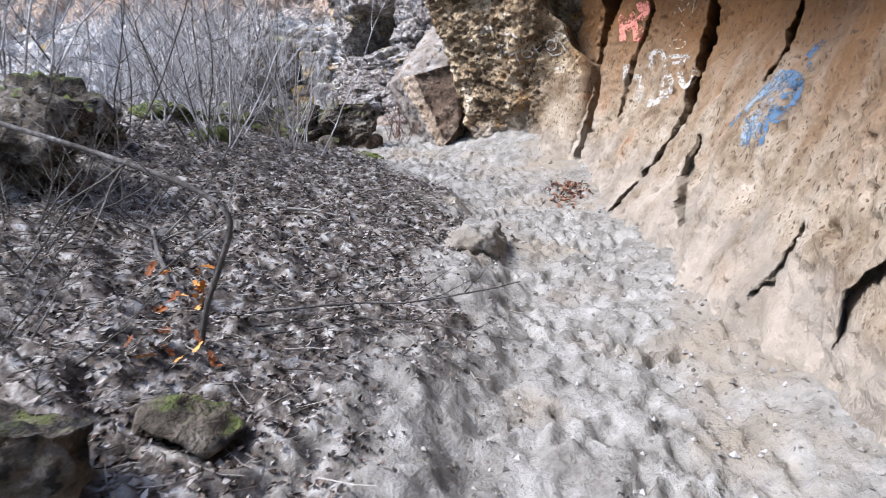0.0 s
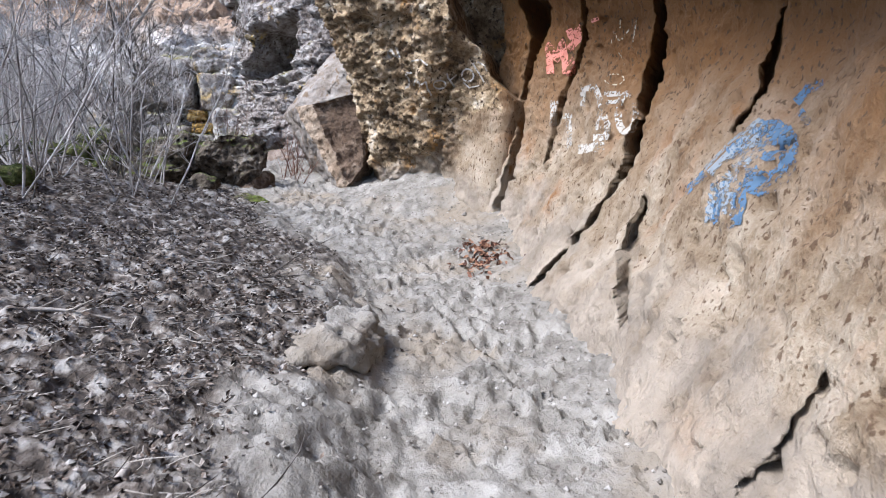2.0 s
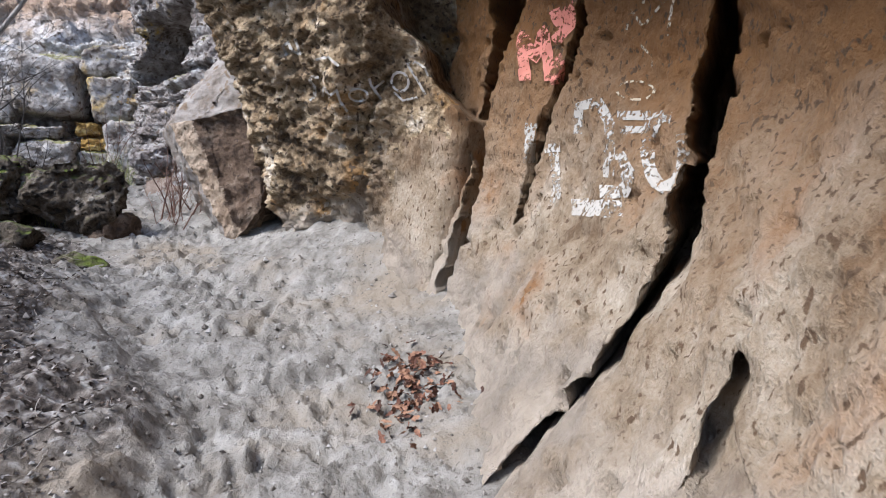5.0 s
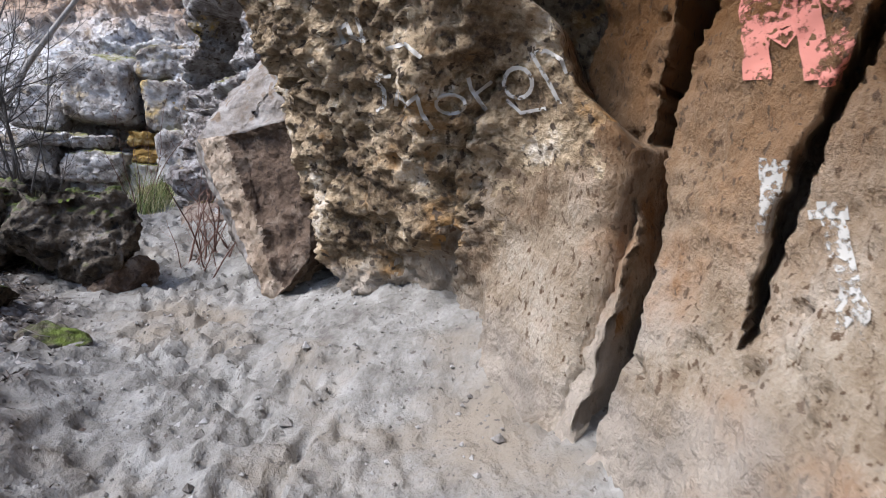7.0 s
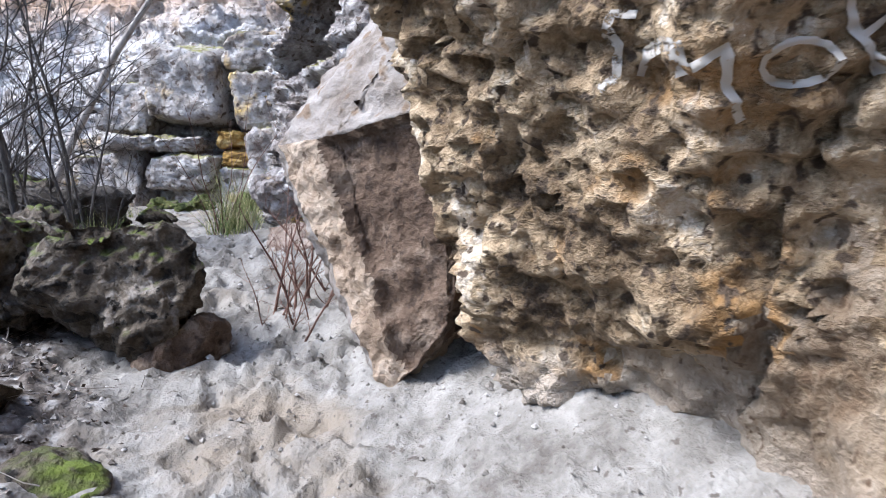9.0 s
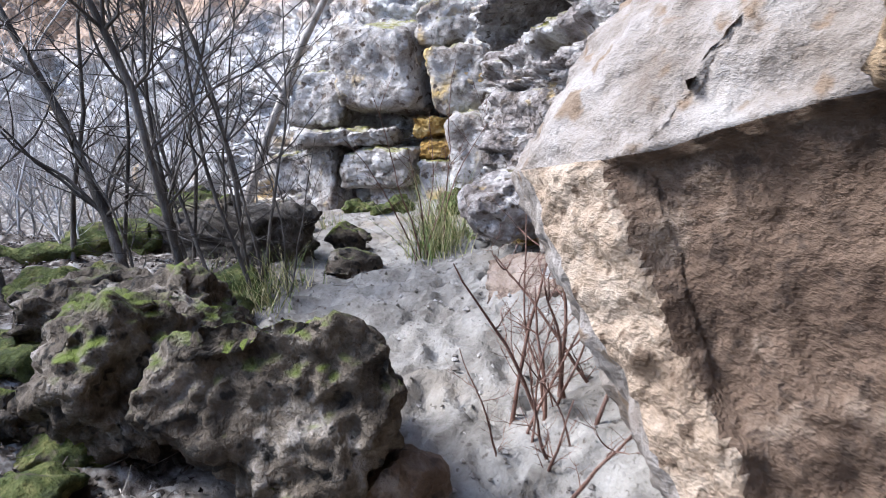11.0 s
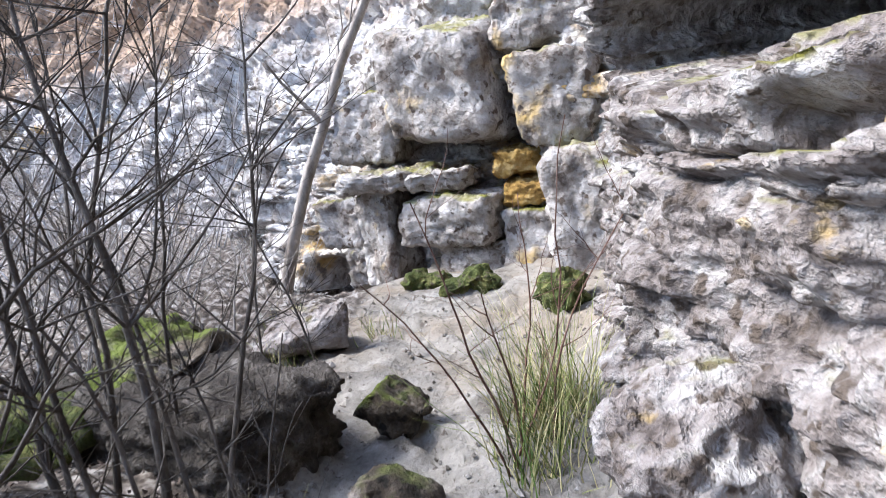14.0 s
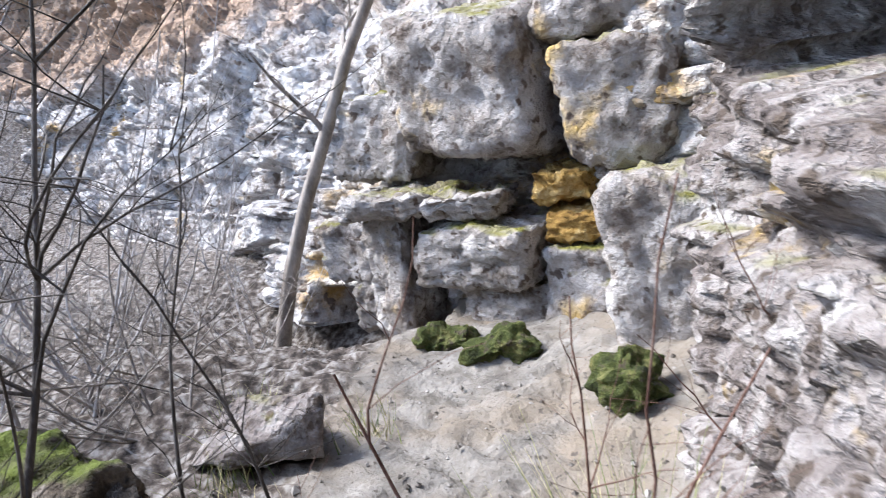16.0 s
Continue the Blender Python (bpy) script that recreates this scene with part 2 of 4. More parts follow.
def cliff_grid(stations, lip, crest, step, rows, flip=1, even=False):
    """stations: (xf, yf, zf, xm, ym, xt, yt): foot, 1.2 m up, 2.4 m up. lip: how far the overhang leans out over 2.4 m more."""
    lv = []
    for xf, yf, zf, xm, ym, xt, yt in stations:
        bx, by = xt - xm, yt - ym
        ox, oy = lip
        lv.append([(xf * 1.5 - xm * 0.5, yf * 1.5 - ym * 0.5, zf - 0.55), (xf, yf, zf), (xm, ym, zf + 1.2), (xt, yt, zf + 2.4), (xt + ox, yt + oy, zf + 4.2), (xt + ox * 0.6, yt + oy * 0.6, crest)])
    a = respaced(catmull(lv, 12 * len(lv)), step)
    g = catmull(a.transpose(1, 0, 2), rows * 8).transpose(1, 0, 2)
    u = np.interp(np.linspace(0, 1, rows), (0, 0.07, 0.43, 0.76, 0.93, 1), (0.08, 0.2, 0.4, 0.6, 0.8, 1))
    if even:
        u = np.linspace(0.1, 1, rows)
    g = g[:, np.round(u * (rows * 8 - 1)).astype(int)]
    du, dv = np.gradient(g, axis=0), np.gradient(g, axis=1)
    nrm = np.cross(dv, du) * flip
    nrm /= np.linalg.norm(nrm, axis=2, keepdims=True) + 1e-9
    return g, nrm


def sheet(name, g, nrm, disp, mat):
    nu, nv = g.shape[:2]
    p = g.reshape(-1, 3)
    q = nrm.reshape(-1, 3)
    d = np.array([disp(x, y, z) for x, y, z in p])
    if d.ndim == 2:
        verts = p + q * d[:, :1] + d[:, 1:]
    else:
        verts = p + q * d[:, None]
    faces = [(i * nv + j, i * nv + j + 1, (i + 1) * nv + j + 1, (i + 1) * nv + j) for i in range(nu - 1) for j in range(nv - 1)]
    me = mesh(name, verts.tolist(), faces, mat)
    if mat in (SAND_WALL, HONEYCOMB):
        a = me.attributes.new("dust", "FLOAT", "POINT")
        top = 0.42 if mat == SAND_WALL else 0.16
        a.data.foreach_set("value", [smoothstep(top + 0.2, top - 0.3, z - ground_height(x, y, False) + 0.3 * fbm((x, y, z), 2.2, 4)) if z < 3 else 0.0 for x, y, z in verts])
    return new(name, me)


def near_line(y, z, line):
    """Distance to a polyline of (y, z, half width) and the half width there."""
    best, wide = 9.0, 0.01
    for (y0, z0, w0), (y1, z1, w1) in zip(line, line[1:]):
        dy, dz = y1 - y0, z1 - z0
        t = min(1, max(0, ((y - y0) * dy + (z - z0) * dz) / (dy * dy + dz * dz)))
        d = math.hypot(y - y0 - t * dy, z - z0 - t * dz)
        if d - (w0 + t * (w1 - w0)) < best - wide:
            best, wide = d, w0 + t * (w1 - w0)
    return best, wide

# ---------- ground ----------
LINE_Y = (-40, -3, 0, 2, 4, 6, 8, 9.3, 10.9, 12, 13.5, 15, 17.4, 40)
LINE_X = (0.0, 0.1, 0.1, 0.6, 1.0, 1.1, 0.85, 0.15, -0.5, -0.95, -1.9, -2.7, -4.0, -12)
LINE_Z = (-1.0, -0.1, 0.0, 0.13, 0.26, 0.42, 0.58, 0.8, 1.04, 1.2, 1.5, 1.5, 1.52, 2.4)


# footprints along the path, filed by half-metre squares
PRINTS = {}
prnd = random.Random(77)
for k in range(620):
    py = prnd.uniform(0.3, 17)
    px = float(np.interp(py, LINE_Y, LINE_X)) + prnd.gauss(0.15, 0.42)
    yaw = math.atan2(1, float(np.interp(py + 0.5, LINE_Y, LINE_X) - np.interp(py - 0.5, LINE_Y, LINE_X))) + prnd.gauss(0, 0.35) + (math.pi if prnd.random() < 0.5 else 0)
    entry = (px, py, math.cos(yaw), math.sin(yaw), prnd.uniform(0.014, 0.032))
    for key in {(math.floor((px + i) * 2), math.floor((py + j) * 2)) for i in (-0.22, 0, 0.22) for j in (-0.22, 0, 0.22)}:
        PRINTS.setdefault(key, []).append(entry)


def ground_height(x, y, rough=True):
    xc, zc = float(np.interp(y, LINE_Y, LINE_X)), float(np.interp(y, LINE_Y, LINE_Z))
    d = x - xc
    z = zc
    if d < -0.45:
        k = min(-d - 0.45, 5.5)
        z += (0.26 - 0.14 * smoothstep(9, 12, y) - 0.09 * smoothstep(13, 15, y)) * k
        z += 0.1 * smoothstep(0.5, 0.9, -d) * smoothstep(11, 8, y)
        z -= 0.82 * smoothstep(1.7, 0.4, math.hypot((x + 6.5) * 0.75, y - 18.1))
        far = -d - 8
        if far > 0:
            z += 0.45 * far * smoothstep(0, 8, far)
    elif d > 0.3:
        z += 0.1 * min(d - 0.3, 2.0) * smoothstep(6, 10, y) + 0.05 * min(d - 0.3, 2)
    wx = float(np.interp(y, (-6, 3, 5.7, 8.2, 9.3, 10, 10.7, 11.3), (1.65, 1.68, 1.85, 1.9, 1.74, 1.42, 1.2, 0.3)))
    if y < 11.3:
        z += 0.05 * smoothstep(wx - 0.55, wx + 0.1, x)
        z += 0.15 * smoothstep(0.1, 0.9, x) * smoothstep(9.6, 10.4, y) * smoothstep(11.3, 10.9, y)
    if rough and abs(x) < 14 and -6 < y < 26:
        tread = smoothstep(-1.0, -0.4, d)
        calm = 1 - 0.75 * smoothstep(wx - 0.7, wx - 0.2, x) * (y < 11.5)
        z += 0.05 * fbm((x, y, 0), 1.3, 3) + (0.018 + 0.03 * (1 - tread)) * fbm((x, y, 3), 5.0, 4)
        f = noise.voronoi(Vector((x * 4.6 + 0.4 * noise.noise(Vector((x * 3, y * 3, 2))), y * 3.4, 0.3)))[0]
        z += calm * (0.016 * smoothstep(0.35, 0.0, f[1] - f[0]) - 0.012 * smoothstep(0.5, 0.1, f[0]))
        z += calm * 0.03 * noise.noise(Vector((x * 10, y * 10, 1))) + 0.014 * noise.noise(Vector((x * 23, y * 23, 5)))
        z += 0.012 * abs(noise.noise(Vector((x * 15, y * 15, 4)))) * (2.2 - calm)
        for px, py, ca, sa, dp in PRINTS.get((math.floor(x * 2), math.floor(y * 2)), ()):
            u, v = (x - px) * ca + (y - py) * sa, (y - py) * ca - (x - px) * sa
            r = math.hypot(u / 0.145, v / (0.052 - 0.06 * abs(u) * (u < 0)))
            if r < 1.6:
                z += dp * (0.45 * smoothstep(1.6, 1.15, r) * smoothstep(0.8, 1.1, r) - smoothstep(1.0, 0.72, r))
        z += (1 - tread) * 0.07 * abs(noise.noise(Vector((x * 4, y * 4, 9))))
    return z


def litter_amount(x, y):
    d = x - float(np.interp(y, LINE_Y, LINE_X))
    edge = -0.85 + 0.35 * fbm((x, y, 7), 1.2, 4) 
    return smoothstep(0.15, -0.35, d - edge) * (1 - 0.5 * smoothstep(3.5, 7, -d))


def build_ground():
    xs = np.concatenate([-np.geomspace(150, 6.2, 26), np.arange(-6, -1.8, 0.06), np.arange(-1.8, 2.2, 0.024), np.linspace(2.25, 3.2, 12), np.geomspace(3.4, 150, 22)])
    ys = np.concatenate([-np.geomspace(150, 2.2, 24), np.arange(-2, 1.0, 0.08), np.arange(1.0, 12.5, 0.029), np.arange(12.53, 18.5, 0.036), np.geomspace(18.8, 170, 24)])
    verts = [(x, y, ground_height(x, y)) for x in xs for y in ys]
    ny = len(ys)
    faces = [(i * ny + j, (i + 1) * ny + j, (i + 1) * ny + j + 1, i * ny + j + 1) for i in range(len(xs) - 1) for j in range(ny - 1)]
    me = mesh("ground", verts, faces, GROUND)
    a = me.attributes.new("litter", "FLOAT", "POINT")
    a.data.foreach_set("value", [litter_amount(x, y) if abs(x) < 10 and -8 < y < 22 else (1.0 if x < 0 else 0.3) for x in xs for y in ys])
    tagged(new("ground", me), "pale trodden sand path beside brown leaf litter", "ground", kind="structure")


build_ground()

# ---------- the sandstone wall beside the path ----------
WALL = [(1.65, -3, -0.15, 2.2, -3, 2.5, -3), (1.72, 0, 0.05, 2.2, 0, 2.45, 0), (1.68, 3, 0.28, 2.15, 3.1, 2.4, 3.2), (1.75, 4.5, 0.4, 2.35, 4.6, 2.65, 4.8),
        (1.85, 5.7, 0.48, 2.5, 5.9, 2.9, 6.2), (1.8, 6.9, 0.6, 2.65, 7.1, 2.85, 7.3), (1.9, 8.2, 0.8, 2.5, 8.35, 2.55, 8.45), (1.75, 9.2, 1.05, 2.2, 9.35, 2.25, 9.2), (1.75, 9.55, 1.1, 2.15, 9.75, 2.1, 9.6), (1.75, 10.3, 1.2, 2.0, 10.4, 1.9, 10.2)]
CRACKS = [
    (1.2, [(7.5, 3.9, 0.12), (7.42, 2.85, 0.1), (7.46, 2.38, 0.085), (7.24, 1.89, 0.075), (7.07, 1.61, 0.065), (7.05, 1.26, 0.06), (7.08, 0.94, 0.075), (7.1, 0.6, 0.06)]),
    (0.5, [(8.45, 3.6, 0.045), (8.53, 3.11, 0.04), (8.75, 2.45, 0.035), (8.77, 1.78, 0.03), (8.72, 1.6, 0.015)]),
    (1.0, [(9.3, 4.6, 0.5), (9.4, 3.4, 0.28), (9.52, 2.7, 0.12), (9.48, 2.2, 0.09), (9.3, 1.74, 0.08), (9.22, 1.45, 0.07), (9.14, 0.98, 0.05)]),
    (0.3, [(6.3, 1.33, 0.03), (6.2, 1.09, 0.09), (5.9, 0.98, 0.08), (5.74, 0.84, 0.06), (5.5, 0.68, 0.04)]),
    (0.15, [(3.82, 0.93, 0.02), (3.85, 0.71, 0.03), (3.81, 0.63, 0.02), (3.83, 0.5, 0.02)]),
    (0.3, [(2.75, 0.95, 0.05), (2.92, 0.8, 0.05), (3.01, 0.68, 0.05), (3.0, 0.5, 0.03)]),
    (0.35, [(5.85, 3.4, 0.07), (5.79, 2.48, 0.05), (5.53, 2.04, 0.05), (5.6, 1.84, 0.03)]),
]


def wall_relief(x, y, z):
    d = 0.1 * fbm((x, y, z), 0.55, 3) + 0.035 * fbm((x, y, z + 4), 2.5, 4) + 0.022 * fbm((x, y, z), 9, 4)
    pock = noise.voronoi(Vector((x * 2, y * 5, z * 7)))[0][0]
    patch = noise.noise(Vector((y * 1.3, z * 1.3, 2))) + 0.25 * smoothstep(2.2, 1.0, z)
    d -= 0.075 * smoothstep(0.3, 0.14, pock) * smoothstep(-0.05, 0.2, patch)
    pock = noise.voronoi(Vector((x * 4, y * 13 + z * 5, z * 11)))[0][0]
    d -= 0.038 * smoothstep(0.28, 0.12, pock) * smoothstep(-0.02, 0.15, noise.noise(Vector((y * 2.1, z * 2.1, 8))))
    cut = 0.0
    for depth, line in CRACKS:
        if line[0][0] - 2 < y < line[0][0] + 2.5:
            e, w = near_line(y + 0.035 * noise.noise(Vector((y * 1.5, z * 2.2, 1))), z, line)
            w *= 1 + 0.25 * noise.noise(Vector((z * 3, y, 6)))
            cut = max(cut, depth * smoothstep(w * 1.08, w * 0.8, e))
    return d, cut * 0.55, cut * 0.9, 0.0


# unseen overhang added above; its reach is set to shade the wall
wall_g, wall_n = cliff_grid(WALL, (-1.95, 0), 8.0, 0.022, 190)

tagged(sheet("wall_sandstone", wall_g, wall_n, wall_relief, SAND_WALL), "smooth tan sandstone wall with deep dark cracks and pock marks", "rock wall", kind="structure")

# ---------- the pitted rock after the wall ----------
PITTED = [(2.3, 9.8, 1.1, 2.4, 9.85, 2.3, 9.75), (1.74, 9.36, 1.08, 1.97, 9.48, 1.85, 9.3), (1.42, 10.0, 1.18, 1.62, 9.85, 1.35, 9.45), (1.2, 10.65, 1.2, 1.0, 10.25, 0.95, 9.7),
          (0.72, 10.95, 1.26, 0.52, 10.58, 0.42, 10.02), (0.6, 11.23, 1.3, 0.27, 10.92, 0.03, 10.37), (0.6, 11.5, 1.35, 0.15, 11.2, -0.18, 10.78), (0.65, 12.0, 1.4, 0.35, 11.8, 0.0, 11.6), (1.0, 12.6, 1.4, 0.9, 12.5, 0.7, 12.4)]


def pitted_relief(x, y, z):
    p = Vector((x, y, z))
    rough = smoothstep(1.4, 0.95, 0.8 * x + 0.25 * fbm(p, 1.5, 3) - 0.8 * (z - 1.9))
    f = noise.voronoi(p * 7.5 + Vector((0.5, 0.5, 0.5)) * noise.noise(p * 4))[0]
    g = noise.voronoi(p * 15)[0]
    d = 0.16 * fbm(p, 0.9, 3) + 0.06 * fbm(p, 3.5, 4) + 0.02 * fbm(p, 9, 3)
    d += rough * (-0.09 * smoothstep(0.0, 0.5, f[1] - f[0]) * (0.4 + 0.9 * abs(noise.noise(p * 1.7))) - 0.03 * smoothstep(0.05, 0.5, g[1] - g[0]) + 0.07)
    e, w = near_line(x, z, [(1.45, 2.6, 0.012), (1.3, 2.15, 0.02), (1.32, 1.7, 0.012), (1.28, 1.5, 0.004)])
    d *= 1 - 0.65 * smoothstep(1.35, 1.6, x)
    edge = 1.93 - 0.6 * (z - 2.35) + 0.08 * noise.noise(p * 3)
    hole = smoothstep(edge - 0.03, edge + 0.1, x) * smoothstep(2.25, 2.42, z) * smoothstep(10.2, 9.9, y)
    return d + 0.008 * fbm(p, 16, 3) - 0.07 * smoothstep(w * 1.4, w * 0.5, e), 0.3 * hole, 1.3 * hole, 0.0


g, nr = cliff_grid(PITTED, (-0.1, -0.5), 9.0, 0.026, 190)
pitted = sheet("wall_pitted_rock", g, nr, pitted_relief, HONEYCOMB)
pitted.data.materials.append(SAND_WALL)
for f in pitted.data.polygons:
    c = f.center
    if 0.8 * c.x + 0.18 * fbm(c, 2.5, 4) + 0.1 * fbm(c, 9, 3) - 0.9 * (c.z - 1.9) > 1.12:
        f.material_index = 1
tagged(pitted, "ochre and grey honeycomb-weathered rock leaning over the path", "rock wall", kind="structure")

# ---------- the grey wall past the slab and the far cliff ----------
GREY = [(0.9, 12.6, 1.4, 0.9, 12.6, 0.9, 12.5), (0.2, 12.9, 1.42, 0.1, 13.0, 0.2, 13.0), (-0.6, 13.05, 1.42, -0.65, 13.15, -0.5, 13.25), (-1.15, 13.5, 1.44, -1.12, 13.65, -0.95, 13.85), (-1.45, 13.95, 1.46, -1.47, 14.12, -1.3, 14.35),
        (-1.9, 14.6, 1.48, -1.93, 14.75, -1.7, 14.95), (-2.3, 15.5, 1.5, -2.3, 15.6, -2.05, 15.75), (-2.55, 16.5, 1.52, -2.45, 16.7, -2.25, 16.9), (-2.9, 17.6, 1.52, -2.7, 17.8, -2.6, 18.0)]


def beds(s, z, p, high, wide, amount):
    """Bedded blocky stone: ledges of uneven height, split by upright joints, each block set in or out."""
    z = z + 0.18 * noise.noise(p * 0.8) * high * 2 + 0.05 * noise.noise(p * 4) * high * 2
    b = z / high + 0.35 * math.sin(z / high * 2.1)
    bi = math.floor(b)
    c = s / wide + 0.61 * bi + 0.12 * noise.noise(p * 2.3)
    c += 0.3 * math.sin(c * 1.9 + bi)
    ci = math.floor(c)
    r = noise.cell(Vector((bi * 3.7 + 0.5, ci * 2.9 + 0.5, 0.5)))
    e = min(b - bi, bi + 1 - b) * high
    k = min(c - ci, ci + 1 - c) * wide
    return amount * r - 0.35 * amount * smoothstep(0.035, 0.0, min(e, k))


def grey_relief(x, y, z):
    p = Vector((x, y, z))
    d = beds(y, z, p, 0.52, 1.1, 0.15) + beds(y + 3, z, p, 0.19, 0.4, 0.07)
    d += 0.08 * fbm(p, 1.0, 3) + 0.06 * fbm(p, 4, 4) + 0.025 * fbm(p, 13, 3)
    d -= 0.04 * smoothstep(0.0, 0.4, noise.voronoi(p * 9)[0][0])
    d -= 0.025 * smoothstep(0.05, 0.35, noise.voronoi(p * 17)[0][0])
    under = 2.77 - 0.15 * (y - 15) + 0.06 * noise.noise(p * 2)
    d -= 0.1 * smoothstep(0.09, 0.04, abs(z - under)) * smoothstep(13.3, 13.9, y)
    ledge = 3.07 + 0.05 * (y - 15) + 0.06 * noise.noise(p * 1.5) + 0.18 * smoothstep(14.5, 13.8, y)
    hole = smoothstep(ledge, ledge + 0.09, z) * smoothstep(13.85, 14.05, y) * smoothstep(15.95, 15.75, y + 0.5 * (z - 3.2)) * smoothstep(3.95, 3.75, z - 0.15 * noise.noise(p * 2))
    return d - 0.1, 2.2 * hole, 2.0 * hole, 0.0


g, nr = cliff_grid(GREY, (-0.5, -0.1), 10.0, 0.03, 210)
tagged(sheet("wall_grey_rock", g, nr, grey_relief, GREY_ROCK), "pale grey lichen-spotted rock wall with ledges", "rock wall", kind="structure")

FAR = [(1.5, 17.0, 1.5, 1.5, 17.2, 1.5, 17.4), (-2.3, 17.6, 1.5, -2.3, 17.7, -2.2, 17.9), (-3.6, 17.95, 1.5, -3.6, 18.05, -3.5, 18.2), (-4.9, 18.1, 1.45, -4.9, 18.2, -4.8, 18.5), (-6.5, 18.5, 1.4, -6.5, 18.7, -6.5, 19.1), (-9, 19.2, 1.8, -9.1, 19.6, -9.2, 20.2),
       (-13, 20.3, 2.0, -13.2, 20.9, -13.4, 21.6), (-18, 21.5, 3.0, -18.2, 22.2, -18.5, 23), (-25, 21.5, 4.0, -25.5, 22.3, -26, 23), (-33, 17, 5.0, -34, 17.5, -35, 18), (-38, 5, 5.0, -39, 5, -40, 5), (-36, -10, 5.0, -37, -10.5, -38, -11)]


def far_relief(x, y, z):
    p = Vector((x, y, z))
    s = x - 0.5 * y if x > -26 else y
    d = beds(s, z, p, 0.75, 1.6, 0.32) + beds(s + 5, z, p, 0.26, 0.6, 0.13)
    if -6.6 < x < -2.4 and z < 4.2:
        d -= 0.5 * smoothstep(0.75, 0.55, abs(x + 4.2) / 1.2) * smoothstep(0.34, 0.26, abs(z - 2.5))
        d -= 0.9 * smoothstep(0.16, 0.1, abs(x + 3.62 - 0.08 * (z - 3))) * smoothstep(2.2, 2.4, z) * smoothstep(4.0, 3.7, z)
        d -= 1.3 * smoothstep(0.62, 0.5, math.hypot((x + 6.25) * 0.8, (z - 1.0) * 1.1))
    return d + 0.2 * fbm(p, 0.5, 3) + 0.06 * fbm(p, 4, 4) + 0.04 * fbm(p, 11, 3) - 0.2


g, nr = cliff_grid(FAR, (0.4, 1.2), 9.5, 0.05, 260, even=True)
tagged(sheet("wall_far_cliff", g, nr, far_relief, FAR_ROCK), "pale blocky bedded cliff behind the bare brush", "cliff", kind="structure")

def plateau(name, xs, ys, z):
    verts = [(x, max(y, float(np.interp(x, (-26, -18, -13, -9, -4), (24, 24, 22.4, 21, 19)))) if y > 18 else y, z + 0.5 * fbm((x, y, 0), 0.15, 3)) for x in xs for y in ys]
    n = len(ys)
    faces = [(i * n + j, (i + 1) * n + j, (i + 1) * n + j + 1, i * n + j + 1) for i in range(len(xs) - 1) for j in range(n - 1)]
    tagged(new(name, mesh(name, verts, faces, GROUND)), "earth plateau on top of the cliff", "ground", kind="structure")


plateau("ground_cliff_top", np.linspace(1.4, 90, 30), np.linspace(-60, 16.5, 30), 7.7)
plateau("ground_far_top", np.linspace(-60, 90, 40), np.linspace(19.6, 110, 30), 9.0)

# ---------- loose rocks ----------
def rock_mesh(name, size, seed, mat, cuts=7, sub=5, rough=0.05, pit=0.0, keep=0.62):
    """A broken rock: a fine ball cut by random planes, then roughened; its base lies at z = 0."""
    rnd = random.Random(seed)
    bm = bmesh.new()
    bmesh.ops.create_icosphere(bm, subdivisions=sub, radius=1.0)
    planes = []
    for k in range(cuts):
        v = Vector((rnd.gauss(0, 1), rnd.gauss(0, 1), rnd.gauss(0, 0.9))).normalized()
        planes.append((v, keep * rnd.uniform(0.8, 1.15)))
    off = Vector((seed * 3.1, seed * 1.7, 0))
    for v in bm.verts:
        p = v.co.copy()
        for nrm, d in planes:
            h = p.dot(nrm)
            if h > d:
                p -= nrm * (h - d) * 0.93
        v.co = p
    lo = min(v.co.z for v in bm.verts)
    ext = [max(v.co[i] for v in bm.verts) - min(v.co[i] for v in bm.verts) for i in range(3)]
    bm.normal_update()
    moved = []
    for v in bm.verts:
        p = Vector((v.co.x / ext[0] * size[0], v.co.y / ext[1] * size[1], (v.co.z - lo) / ext[2] * size[2]))
        s = p + off
        d = rough * fbm(s, 2.2, 4) + rough * 0.5 * fbm(s, 9, 3)
        if pit:
            f = noise.voronoi(s * 8)[0]
            d -= pit * smoothstep(0, 0.5, f[1] - f[0])
        moved.append(p + v.normal * d)
    for v, p in zip(bm.verts, moved):
        v.co = p
    me = bpy.data.meshes.new(name)
    bm.to_mesh(me)
    bm.free()
    me.polygons.foreach_set("use_smooth", [True] * len(me.polygons))
    me.materials.append(mat)
    return me


def rock(name, label, x, y, size, seed, mat, turn=(0, 0, 0), z=None, sink=0.08, group="", category="rock", **kw):
    ob = new(name, rock_mesh(name, size, seed, mat, **kw))
    ob.matrix_world = pose(x, y, (ground_height(x, y, False) - sink) if z is None else z, *turn)
    return tagged(ob, label, category, group)


rock("boulder", "dark mossy boulder with an undercut brown foot beside the path", -1.52, 11.85, (0.95, 0.8, 0.78), 3, BOULDER, (0, 0, 20), rough=0.07, pit=0.025, cuts=11, sub=6, keep=0.58)
rock("stone", "smooth reddish-brown stone at the boulder's foot", -1.2, 11.75, (0.55, 0.45, 0.32), 9, SLAB_ROCK, (0, 0, 30), rough=0.04)
rock("boulder", "mossy grey boulder among bare stems", -2.35, 12.0, (1.0, 0.9, 0.7), 5, BOULDER, (0, 0, -10), rough=0.08, pit=0.03, cuts=10, sub=6)
rock("stone", "small rough grey stone in the sand", -1.75, 10.85, (0.45, 0.4, 0.3), 11, BOULDER, rough=0.06, sub=4)
